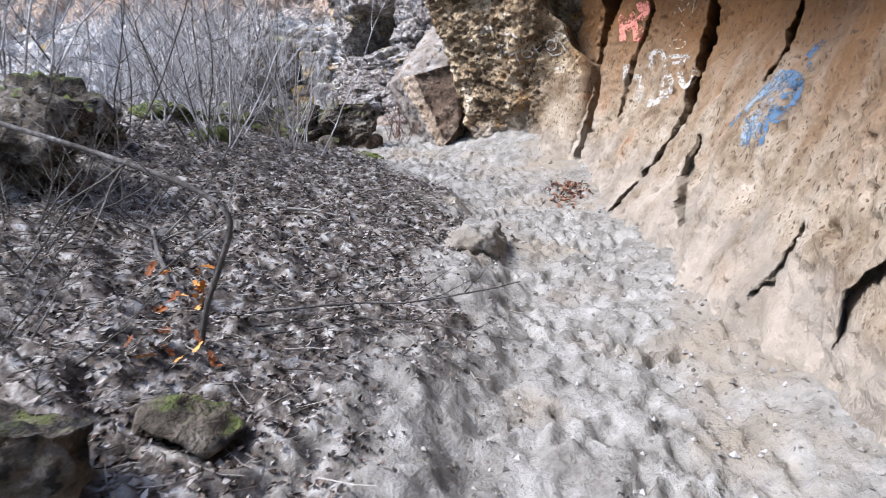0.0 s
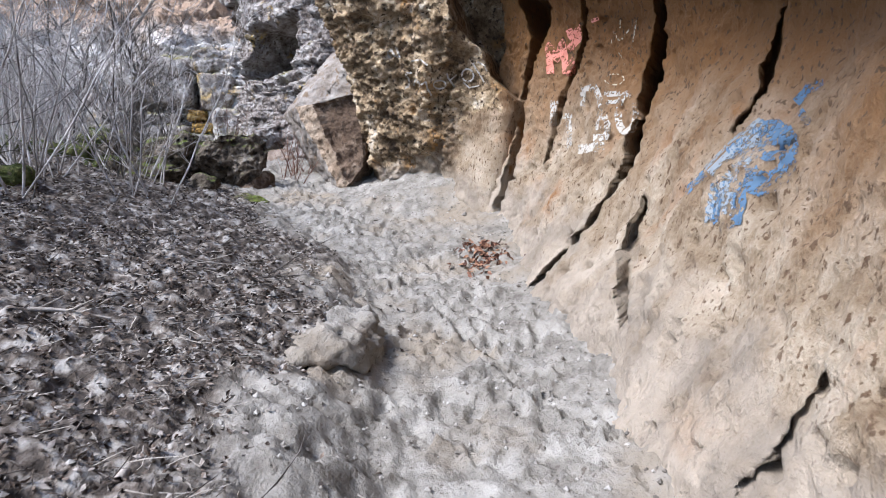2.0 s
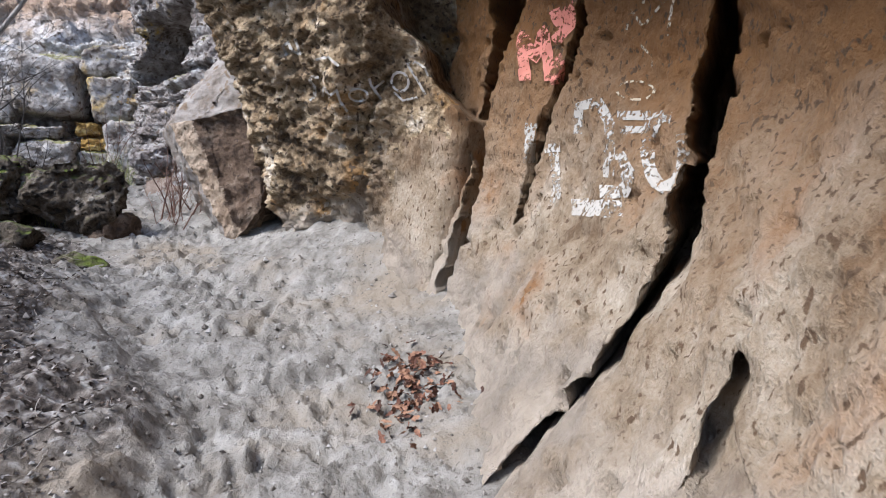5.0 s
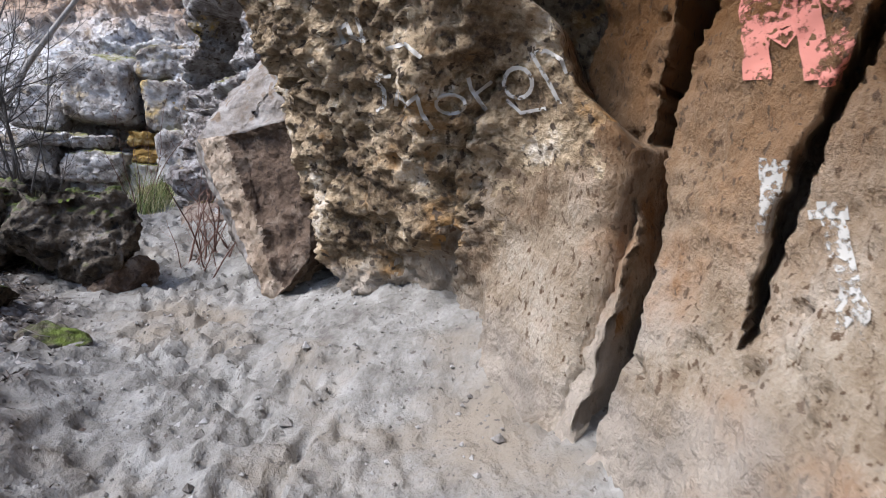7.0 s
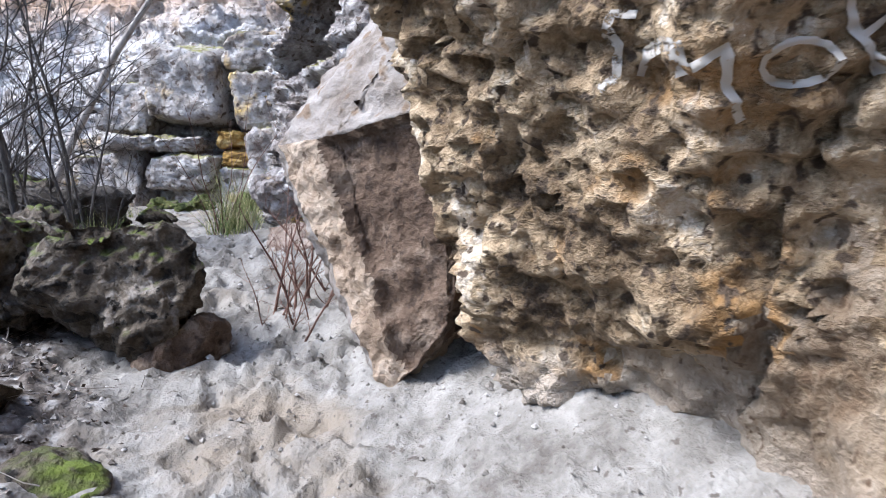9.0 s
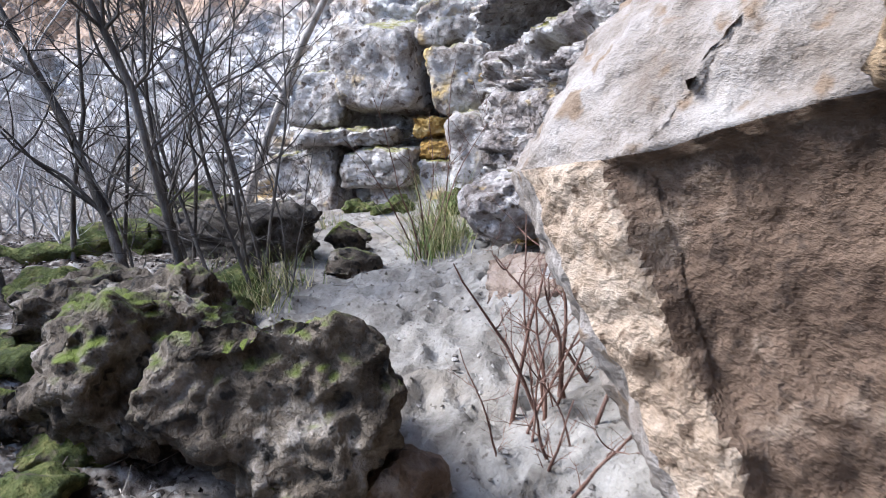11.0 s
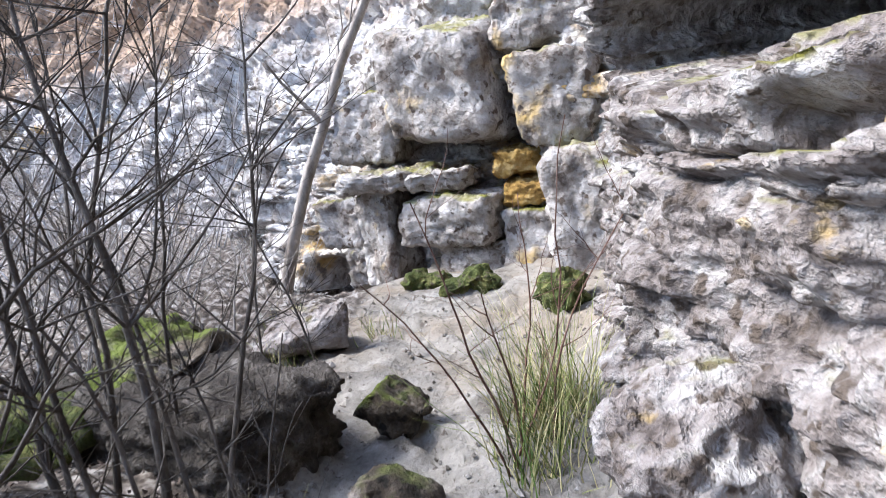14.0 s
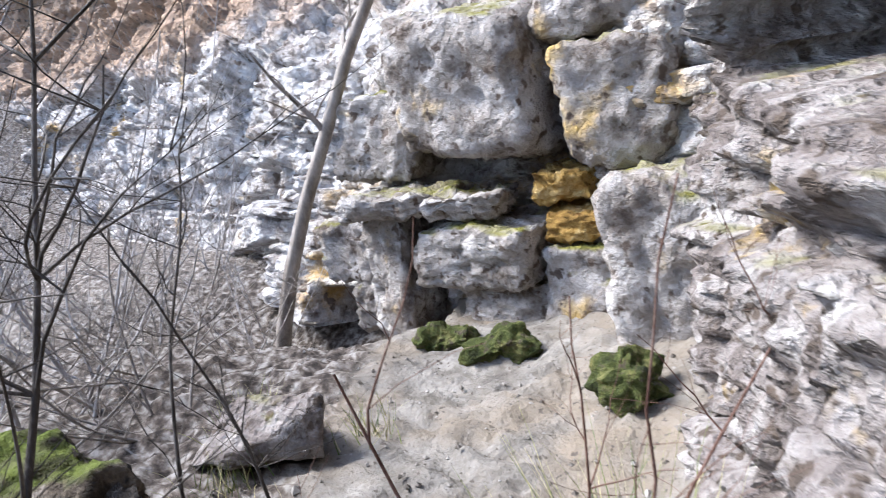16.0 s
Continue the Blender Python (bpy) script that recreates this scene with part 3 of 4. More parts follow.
rock("stone", "flat grey stone sunk in the sand", -1.15, 10.6, (0.45, 0.3, 0.16), 12, BOULDER, rough=0.04, sub=4)
rock("stone", "small brown stone lying on the path", -2.62, 14.05, (0.38, 0.32, 0.24), 13, BOULDER, rough=0.05, sub=4)
rock("stone", "small brown stone under the path's edge", -2.98, 14.75, (0.45, 0.35, 0.36), 14, BOULDER, rough=0.05, sub=4)
rock("boulder", "mossy boulder in the brush", -3.3, 12.5, (1.0, 0.8, 0.42), 15, BOULDER, rough=0.1, pit=0.04)
rock("boulder", "green mossy boulder behind bare stems", -4.4, 14.5, (0.9, 0.8, 0.62), 16, BOULDER, rough=0.08)
rock("stone_block", "pale angular stone block at the end of the path", -4.3, 15.6, (0.75, 0.5, 0.42), 17, GREY_ROCK, (0, 0, 30), rough=0.03, keep=0.5, cuts=10)
rock("boulder", "dark stone with a pale dusty top", -1.2, 1.7, (0.55, 0.5, 0.35), 18, BOULDER, rough=0.05)
rock("stone", "grey stone half buried in leaf litter", -0.85, 2.2, (0.35, 0.3, 0.22), 19, BOULDER, rough=0.04, sub=4)
rock("stone", "flat pale stone on the leaf litter", -1.05, 4.8, (0.35, 0.25, 0.14), 20, CLOD, rough=0.03, sub=4)
rock("earth_mound", "lumpy mound of grey sand at the path's edge", 0.12, 5.8, (0.85, 1.1, 0.42), 21, GROUND, rough=0.08, sink=0.34, category="mound")
rock("rock", "grey rock under the grass tuft with an orange hollow below", -1.42, 14.15, (0.6, 0.65, 0.42), 22, GREY_ROCK, z=1.72, rough=0.06)


RED_EARTH = material("reddish_earth_rock", [(0.09, 0.06, 0.045), (0.18, 0.13, 0.1), (0.29, 0.235, 0.195)], 4.0, 0.95, 0.9, 30, depth=0.03, chips=12.0)
rock("earth_shelf", "low reddish earth shelf under the grey rock", -1.12, 13.62, (0.7, 0.55, 0.34), 24, RED_EARTH, rough=0.05, sub=5, sink=0.2, category="shelf")


def slab():
    """The leaning split slab: a convex block, its pale top and brown face coloured with their light and shade."""
    pts = [(0.0, 11.4, 1.1), (-0.15, 11.6, 1.42), (-0.45, 11.92, 1.8), (-0.69, 11.95, 2.32), (-0.6, 11.93, 2.45), (-0.34, 11.7, 2.36), (-0.2, 11.72, 2.55), (0.3, 11.35, 1.5), (0.25, 11.5, 2.5),
           (-0.53, 12.28, 2.74), (-0.93, 12.65, 2.25), (-0.45, 12.6, 1.2), (0.5, 12.6, 1.2), (-0.1, 12.4, 3.2), (0.5, 12.5, 3.5), (0.5, 11.7, 3.3)]
    bm = bmesh.new()
    for p in pts:
        bm.verts.new(p)
    bmesh.ops.convex_hull(bm, input=bm.verts)
    bmesh.ops.triangulate(bm, faces=bm.faces)
    for k in range(6):
        long = [e for e in bm.edges if e.calc_length() > 0.035]
        bmesh.ops.subdivide_edges(bm, edges=long, cuts=1)
        bmesh.ops.triangulate(bm, faces=bm.faces)
    bm.normal_update()
    # faces turned up or left get the lit tone, the rest the shaded brown
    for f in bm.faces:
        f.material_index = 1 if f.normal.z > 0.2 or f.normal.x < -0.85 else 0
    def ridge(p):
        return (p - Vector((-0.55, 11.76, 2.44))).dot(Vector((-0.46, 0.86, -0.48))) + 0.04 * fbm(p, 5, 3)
    # left of the ridge the light is put into a tan colour
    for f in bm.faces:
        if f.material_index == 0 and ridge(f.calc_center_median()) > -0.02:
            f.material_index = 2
    new_co = [v.co + v.normal * (0.03 * fbm(v.co, 2.5, 4) + 0.022 * fbm(v.co, 9, 4) - 0.01 - (0.09 * smoothstep(0.0, -0.07, ridge(v.co)) if v.normal.x < -0.3 and v.normal.z < 0.15 else 0) + 0.05 * (abs(noise.noise(v.co * 3.1)) if v.normal.z < 0.15 else 0)) for v in bm.verts]
    for v, p in zip(bm.verts, new_co):
        v.co = p
    me = bpy.data.meshes.new("leaning_slab")
    bm.to_mesh(me)
    bm.free()
    me.polygons.foreach_set("use_smooth", [True] * len(me.polygons))
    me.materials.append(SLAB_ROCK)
    me.materials.append(LIT_DUSTY_ROCK)
    me.materials.append(LIT_SLAB_EDGE)
    tagged(new("leaning_slab", me), "leaning split rock slab with lit pale top and shaded brown face", "rock")


slab()

def block_mesh(name, size, seed, mat, cuts=18, jitter=0.26, rough=0.035):
    """A squared-off broken stone with uneven corners and chipped edges; its base lies at z = 0."""
    r = random.Random(seed)
    shift = {(i, j, k): Vector((r.uniform(-jitter, jitter), r.uniform(-jitter, jitter), r.uniform(-jitter, jitter))) for i in (-1, 1) for j in (-1, 1) for k in (-1, 1)}
    bm = bmesh.new()
    bmesh.ops.create_cube(bm, size=2)
    bmesh.ops.subdivide_edges(bm, edges=bm.edges[:], cuts=cuts, use_grid_fill=True)
    off = Vector((seed * 2.3, seed * 1.1, 0))
    for v in bm.verts:
        a = v.co.copy()
        top = max(abs(a.x), abs(a.y), abs(a.z))
        p = 9 + 6 * noise.noise(a * 1.5 + off)
        a *= top / (abs(a.x) ** p + abs(a.y) ** p + abs(a.z) ** p) ** (1 / p)
        q = a.copy()
        for (i, j, k), d in shift.items():
            q += d * (1 + i * a.x) * (1 + j * a.y) * (1 + k * a.z) / 8
        v.co = Vector((q.x * size[0] / 2, q.y * size[1] / 2, (q.z + 1) * size[2] / 2))
    bm.normal_update()
    moved = [v.co + v.normal * (rough * 1.5 * fbm(v.co + off, 3, 4) + rough * fbm(v.co + off, 12, 3)) for v in bm.verts]
    for v, p in zip(bm.verts, moved):
        v.co = p
    me = bpy.data.meshes.new(name)
    bm.to_mesh(me)
    bm.free()
    me.polygons.foreach_set("use_smooth", [True] * len(me.polygons))
    me.materials.append(mat)
    return me


def block(label, x0, x1, z0, z1, front, deep, seed, mat=None, turn=0.0, roll=0.0, group="blocks of the far cliff"):
    ob = new("cliff_block", block_mesh("cliff_block", (x1 - x0, deep, z1 - z0), seed, mat or BLOCK_ROCK))
    ob.matrix_world = pose((x0 + x1) / 2, front + deep / 2, z0, 0, roll, turn)
    return tagged(ob, label, "rock block", group)


# the shade on this boulder's front is put into its whole rock colour
SHADED_ROCK = material("dark_shaded_rock", [(0.02, 0.016, 0.013), (0.045, 0.037, 0.031), (0.085, 0.073, 0.063), (0.2, 0.185, 0.17)], 4.0, 0.9, 1.0, 26, depth=0.05)
ob = new("boulder", block_mesh("boulder", (1.75, 0.8, 0.62), 51, SHADED_ROCK, 26, 0.22, 0.05))
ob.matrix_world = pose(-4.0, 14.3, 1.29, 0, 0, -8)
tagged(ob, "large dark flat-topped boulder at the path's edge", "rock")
PALE = "pale squared block standing out of the bedded cliff"
block(PALE, -4.8, -3.72, 1.8, 2.28, 17.6, 0.7, 60, turn=-6)
block("tall pale block with a dark split beside it", -4.78, -3.72, 2.72, 3.78, 17.65, 0.9, 61, turn=-5, roll=4)
block(PALE, -3.52, -2.75, 2.58, 3.35, 17.7, 0.8, 62, turn=8)
block("thin ledge stone bridging a dark hollow", -5.35, -4.5, 2.34, 2.52, 17.55, 0.7, 63)
block("thin ledge stone bridging a dark hollow", -4.6, -3.95, 2.32, 2.48, 17.6, 0.6, 64, turn=5)
block("pale low block at the cliff's foot", -4.45, -3.55, 1.42, 1.78, 17.75, 0.6, 65)
block("pale low block at the cliff's foot", -3.7, -3.15, 1.42, 2.05, 17.7, 0.6, 66, turn=4)
block("narrow mossy rock pillar under a ledge", -5.35, -4.9, 1.2, 2.32, 17.75, 0.6, 67)
block("yellow-ochre stone wedged in the cliff", -3.78, -3.3, 2.34, 2.6, 17.75, 0.5, 68, OCHRE)
block("yellow-ochre stone wedged in the cliff", -3.7, -3.2, 2.12, 2.3, 17.75, 0.5, 69, OCHRE)
block("pale grey block of the bedded cliff", -6.1, -5.4, 1.75, 2.3, 18.0, 0.6, 70)
block("pale grey block of the bedded cliff", -5.75, -5.35, 1.3, 1.8, 17.95, 0.6, 71)
block("pale grey block of the bedded cliff", -3.6, -2.6, 3.4, 3.95, 17.85, 0.8, 72, turn=6)
block("pale grey block of the bedded cliff", -5.7, -4.9, 2.6, 3.3, 18.0, 0.6, 73, roll=5)
block("purple-grey buttress stone beside the path's end", -3.1, -2.5, 1.45, 2.5, 17.2, 0.7, 74, turn=10)
for x, y, sz, k in [(-3.75, 17.1, (0.5, 0.4, 0.3), 75), (-2.75, 16.6, (0.4, 0.35, 0.35), 76), (-4.3, 17.2, (0.35, 0.3, 0.22), 77)]:
    rock("mossy_stone", "small stone overgrown with green moss at the cliff's foot", x, y, sz, k, MOSS, rough=0.1, sub=5, sink=0.1, group="mossy stones")

# ---------- bare shrubs, saplings and trees ----------
def tube(verts, faces, pts, r0, r1, sides=4):
    n, base = len(pts), len(verts)
    for i, p in enumerate(pts):
        ax = (pts[min(i + 1, n - 1)] - pts[max(i - 1, 0)]).normalized()
        a = ax.orthogonal().normalized()
        b = ax.cross(a)
        r = r0 + (r1 - r0) * i / (n - 1)
        for k in range(sides):
            t = 2 * math.pi * k / sides
            verts.append(p + (a * math.cos(t) + b * math.sin(t)) * r)
    for i in range(n - 1):
        for k in range(sides):
            k2 = (k + 1) % sides
            faces.append((base + i * sides + k, base + i * sides + k2, base + (i + 1) * sides + k2, base + (i + 1) * sides + k))


def wander(rnd, p, way, length, steps, bend, lift=0.0):
    pts, way = [p.copy()], way.normalized()
    for i in range(steps):
        way = (way + Vector((rnd.gauss(0, bend), rnd.gauss(0, bend), rnd.gauss(0, bend * 0.6) + lift))).normalized()
        p = p + way * length / steps
        pts.append(p)
    return pts


def stem_meshes(rnd, length, radius, lean, mat, twigs=9, spread=0.8):
    """One stem and the twigs it carries, from the origin."""
    way = Vector((lean[0], lean[1], 1))
    main = wander(rnd, Vector((0, 0, -0.05)), way, length, 10, 0.09, 0.02)
    sv, sf, tv, tf = [], [], [], []
    tube(sv, sf, main, radius, radius * 0.3, 6)
    for k in range(twigs):
        i = rnd.randint(2, 9)
        out = Vector((rnd.gauss(0, 1), rnd.gauss(0, 1), rnd.uniform(0.3, 1.4))).normalized()
        ln = length * rnd.uniform(0.2, 0.42) * spread
        br = wander(rnd, main[i], out, ln, 6, 0.16, 0.05)
        tube(tv, tf, br, radius * 0.36, radius * 0.1, 4)
        for j in range(rnd.randint(2, 5)):
            m = br[rnd.randint(1, 5)]
            out2 = (out + Vector((rnd.gauss(0, 0.8), rnd.gauss(0, 0.8), rnd.gauss(0.2, 0.5)))).normalized()
            tube(tv, tf, wander(rnd, m, out2, ln * rnd.uniform(0.3, 0.7), 4, 0.18, 0.03), radius * 0.16, radius * 0.06, 3)
    return mesh("stem", [tuple(v) for v in sv], sf, mat), mesh("branchwork", [tuple(v) for v in tv], tf, mat)


def shrub(name, label, seed, stems, height, radius, at, spread=0.5, mat=BARK, group="", category="shrub", twigs=9):
    rnd = random.Random(seed)
    ob = thing(name, label, category, group, at=at)
    for k in range(stems):
        a, b = stem_meshes(rnd, height * rnd.uniform(0.6, 1.1), radius * rnd.uniform(0.6, 1.1), (rnd.gauss(0, spread), rnd.gauss(0, spread)), mat, twigs)
        s = part("stem", a, ob)
        s.location = (rnd.gauss(0, 0.1), rnd.gauss(0, 0.1), 0)
        tagged(part("branchwork", b, s), kind="stuff")
    return ob


def on_ground(x, y, rz=0.0, sink=0.04):
    return pose(x, y, ground_height(x, y, False) - sink, 0, 0, rz)


# bushes in the brush: four kinds, then copies
KINDS = [shrub("bare_shrub", "leafless many-stemmed shrub growing out of the litter", 100 + k, 6, (2.0, 2.6, 3.2, 1.7)[k], 0.012, on_ground(*p), 0.38, group="bare brush") for k, p in enumerate([(-2.6, 7.9), (-3.4, 9.3), (-3.2, 11.0), (-2.0, 9.4)])]
rnd = random.Random(5)
spots = []
while len(spots) < 50:
    y = rnd.uniform(4.5, 19)
    x = float(np.interp(y, LINE_Y, LINE_X)) - 2.6 - abs(rnd.gauss(0, 2.6)) - (1.4 if y < 7 else 0)
    if (y > 17.2 and x > -6) or (y > 12.5 and rnd.random() < 0.65):
        continue
    if x > -10 and all(math.hypot(x - a, y - b) > 0.35 for a, b in spots):
        spots.append((x, y))
for i, (x, y) in enumerate(spots):
    k = copy_thing(KINDS[i % 4], on_ground(x, y, rnd.uniform(0, 360)))
    f = rnd.uniform(0.75, 1.25)
    k.scale = (f, f, f)
# a heap of fallen pale brush before the far cliff
for k, (x, y) in enumerate([(-5.2, 15.6), (-6.0, 16.2), (-6.6, 15.4), (-5.6, 14.8), (-7.2, 16.6), (-6.2, 17.0)]):
    shrub("brush_heap", "tangle of pale dead branches lying in the hollow", 400 + k, 6, 1.9, 0.012, on_ground(x, y), 1.4, PALE_BARK, "fallen brush", "brushwood", 8)
# saplings beside the upper path
for x, y, lean, h, r, seed in [(-3.45, 12.95, (-0.35, 0.0), 3.2, 0.035, 201), (-3.15, 13.05, (0.02, 0.05), 3.4, 0.03, 202), (-2.95, 13.35, (-0.25, 0.1), 2.6, 0.02, 203), (-2.75, 13.2, (-0.2, 0.0), 2.4, 0.015, 204), (-4.1, 12.6, (-0.1, 0), 2.8, 0.03, 205), (-3.0, 13.6, (0.1, 0.1), 2.2, 0.013, 206), (-3.9, 13.9, (0, 0), 2.5, 0.014, 207), (-3.6, 13.6, (0.1, 0.0), 2.6, 0.016, 208), (-2.9, 13.5, (-0.15, 0.05), 2.4, 0.012, 209), (-3.05, 13.2, (-0.3, 0.1), 2.3, 0.014, 210), (-2.85, 13.3, (0.05, 0.1), 2.0, 0.01, 211), (-3.3, 13.3, (-0.12, -0.05), 2.7, 0.02, 212), (-3.75, 13.1, (0.15, 0.1), 2.6, 0.015, 213), (-2.7, 13.45, (0.0, 0.1), 1.3, 0.008, 214), (-2.62, 13.3, (0.12, 0.0), 1.1, 0.007, 215), (-3.2, 12.8, (-0.2, 0.1), 1.6, 0.009, 216), (-3.5, 13.9, (-0.1, 0.05), 2.3, 0.011, 217), (-4.4, 13.3, (0.2, 0.0), 2.9, 0.02, 218), (-4.0, 14.9, (0.05, 0.0), 1.9, 0.01, 219), (-3.85, 15.2, (-0.1, 0.0), 1.7, 0.009, 220)]:
    ob = thing("sapling", "thin bare grey sapling beside the path", "sapling", "saplings by the path", at=on_ground(x, y))
    a, b = stem_meshes(random.Random(seed), h, r, lean, DARK_BARK, 14, 0.8)
    tagged(part("branchwork", b, part("stem", a, ob)), kind="stuff")
# the tall pale tree before the cliff
ob = thing("tree", "tall slender pale-barked tree leaning before the cliff", "tree", at=on_ground(-6.75, 17.8))
a, b = stem_meshes(random.Random(31), 6.5, 0.08, (0.28, 0.0), PALE_BARK, 5, 0.45)
tagged(part("branchwork", b, part("trunk", a, ob)), kind="stuff")
# twiggy bush under the slab
RED_BARK = material("reddish_bark", [(0.06, 0.03, 0.022), (0.14, 0.075, 0.055), (0.24, 0.16, 0.13)], 9.0, 0.8, 0.4, 80)
shrub("bare_shrub", "small reddish leafless bush under the leaning slab", 310, 7, 0.6, 0.008, on_ground(-0.7, 12.2), 0.3, RED_BARK, twigs=5)
shrub("bare_shrub", "tangle of reddish leafless stems under the slab", 311, 11, 0.85, 0.011, on_ground(-0.78, 12.5), 0.16, RED_BARK, twigs=5)
shrub("bare_shrub", "thin leafless shoots standing in the grass tuft", 312, 6, 1.5, 0.008, on_ground(-2.25, 14.7), 0.22, RED_BARK, twigs=4)

def mossy_log(x, y, length, radius, yaw, seed):
    v, f = [], []
    r = random.Random(seed)
    tube(v, f, wander(r, Vector((0, 0, 0)), Vector((1, 0, 0.06)), length, 14, 0.05), radius, radius * 0.8, 14)
    v = [p + Vector((0, 0, 1)) * 0.06 * fbm(p + Vector((seed, 0, 0)), 9, 4) for p in v]
    ob = new("log", mesh("log", [tuple(p) for p in v], f, MOSS))
    ob.matrix_world = pose(x, y, ground_height(x, y, False) + radius * 0.6, 0, 0, yaw)
    tagged(ob, "rotten log thick with yellow-green moss", "log", "mossy logs")


for x, y, sz, k in [(-2.75, 4.3, (1.2, 1.0, 0.75), 91), (-3.2, 5.6, (1.3, 1.0, 0.7), 92), (-2.4, 10.6, (0.9, 0.7, 0.5), 93), (-3.1, 11.6, (1.1, 0.6, 0.4), 94)]:
    rock("mossy_boulder", "dark boulder overgrown with moss under bare twigs", x, y, sz, k, BOULDER, rough=0.12, pit=0.04, sink=0.2, group="mossy boulders")
for k, (x, y, h) in enumerate([(-1.75, 8.3, 2.3), (-2.1, 9.0, 2.7), (-2.4, 7.9, 2.5), (-2.35, 7.1, 2.2), (-2.7, 8.7, 2.8), (-3.0, 6.4, 2.4)]):
    shrub("bare_shrub", "thin arching leafless shrub at the litter's edge", 500 + k, 6, h, 0.011, on_ground(x, y), 0.42, (BARK, DARK_BARK)[k % 2], "brush by the litter", twigs=11)
for k, (x, y, h) in enumerate([(-1.55, 2.3, 0.8), (-1.95, 3.1, 1.0), (-1.75, 4.0, 0.9), (-2.2, 3.6, 1.2)]):
    shrub("bramble", "tangle of dark bare bramble stems over the litter", 600 + k, 8, h, 0.007, on_ground(x, y), 0.9, DARK_BARK, "brambles", "bramble", 8)
mossy_log(-2.3, 4.9, 1.1, 0.055, 150, 4)
mossy_log(-4.9, 13.1, 1.1, 0.06, 25, 1)
mossy_log(-3.9, 9.9, 1.4, 0.07, -15, 3)
for x, y, sz, k in [(-2.5, 7.6, (0.5, 0.4, 0.2), 81), (-3.3, 8.2, (0.7, 0.5, 0.28), 82), (-2.9, 12.2, (0.6, 0.5, 0.3), 83), (-2.35, 11.3, (0.5, 0.45, 0.22), 84), (-2.0, 9.9, (0.4, 0.35, 0.2), 85), (-2.75, 12.75, (0.55, 0.45, 0.3), 86), (-3.35, 12.1, (0.7, 0.5, 0.3), 87), (-3.0, 13.25, (0.6, 0.4, 0.2), 88), (-3.8, 12.8, (0.8, 0.5, 0.3), 89), (-4.7, 13.9, (0.9, 0.6, 0.35), 90), (-2.5, 11.7, (0.5, 0.4, 0.25), 95)]:
    rock("mossy_stone", "low stone covered in yellow-green moss", x, y, sz, k, MOSS, rough=0.07, sub=4, group="mossy stones")

# ---------- fallen sticks ----------
def stick(x, y, length, radius, yaw, seed, lift=0.02, tilt=0.0, label="bare fallen stick lying on the litter", mat=DARK_BARK):
    rnd = random.Random(seed)
    v, f = [], []
    main = wander(rnd, Vector((0, 0, 0)), Vector((1, 0, 0)), length, 9, 0.09)
    tube(v, f, main, radius, radius * 0.4, 6)
    for k in range(3):
        tube(v, f, wander(rnd, main[rnd.randint(2, 8)], Vector((1, rnd.choice((-1, 1)) * 0.8, 0.2)), length * rnd.uniform(0.15, 0.35), 4, 0.15), radius * 0.5, radius * 0.15, 4)
    ob = new("stick", mesh("stick", [tuple(p) for p in v], f, mat))
    ob.matrix_world = pose(x, y, ground_height(x, y, False) + lift, 0, tilt, yaw)
    return tagged(ob, label, "stick", "fallen sticks")


stick(-1.0, 3.05, 1.5, 0.009, 20, 1)
stick(-1.3, 3.2, 1.3, 0.014, 120, 2, 0.05, -20)
stick(-1.35, 4.9, 0.6, 0.016, 10, 3, label="pale fallen stick on the litter", mat=PALE_BARK)
v, f = [], []
bough = [Vector(p) for p in ((-1.9, 2.75, 1.62), (-1.5, 2.7, 1.5), (-1.2, 2.66, 1.4), (-0.92, 2.62, 1.29), (-0.8, 2.6, 1.18), (-0.86, 2.63, 1.0), (-0.95, 2.68, 0.8), (-1.02, 2.72, 0.5))]
tube(v, f, [Vector(p) for p in catmull([tuple(p) for p in bough], 30)], 0.011, 0.014, 6)
branch = thing("dead_branch", "dark dead branch arching over the litter into the ground", "branch")
stem = part("stem", mesh("stem", [tuple(p) for p in v], f, DARK_BARK), branch)
for k in range(7):
    v, f = [], []
    tube(v, f, wander(rnd, bough[rnd.randint(0, 5)], Vector((rnd.gauss(-0.4, 0.6), rnd.gauss(0, 0.6), rnd.gauss(0, 0.5))), 0.6, 6, 0.15), 0.005, 0.002, 4)
    part("twig", mesh("twig", [tuple(p) for p in v], f, DARK_BARK), stem)
stick(-0.35, 3.9, 0.3, 0.018, 100, 5, label="short pale stick on the sand", mat=PALE_BARK)
stick(-0.75, 5.9, 0.9, 0.007, 35, 6)
stick(-0.3, 6.4, 0.8, 0.006, 60, 7, 0.03, -12)
for k in range(26):
    y = rnd.uniform(2.5, 12)
    stick(float(np.interp(y, LINE_Y, LINE_X)) - rnd.uniform(1.2, 3.2), y, rnd.uniform(0.3, 1.0), rnd.uniform(0.004, 0.01), rnd.uniform(0, 360), 20 + k)

# ---------- leaves, clods and grass ----------
def scatter(name, label, category, count, place, shape, mat):
    verts, faces = [], []
    for k in range(count):
        p = place(k)
        if p is None:
            continue
        sv, sf = shape()
        b = len(verts)
        m = Matrix.Translation(p[0]) @ p[1].to_4x4()
        verts += [tuple(m @ v) for v in sv]
        faces += [tuple(b + i for i in fc) for fc in sf]
    return tagged(new(name, mesh(name, verts, faces, mat, False)), label, category, kind="stuff")


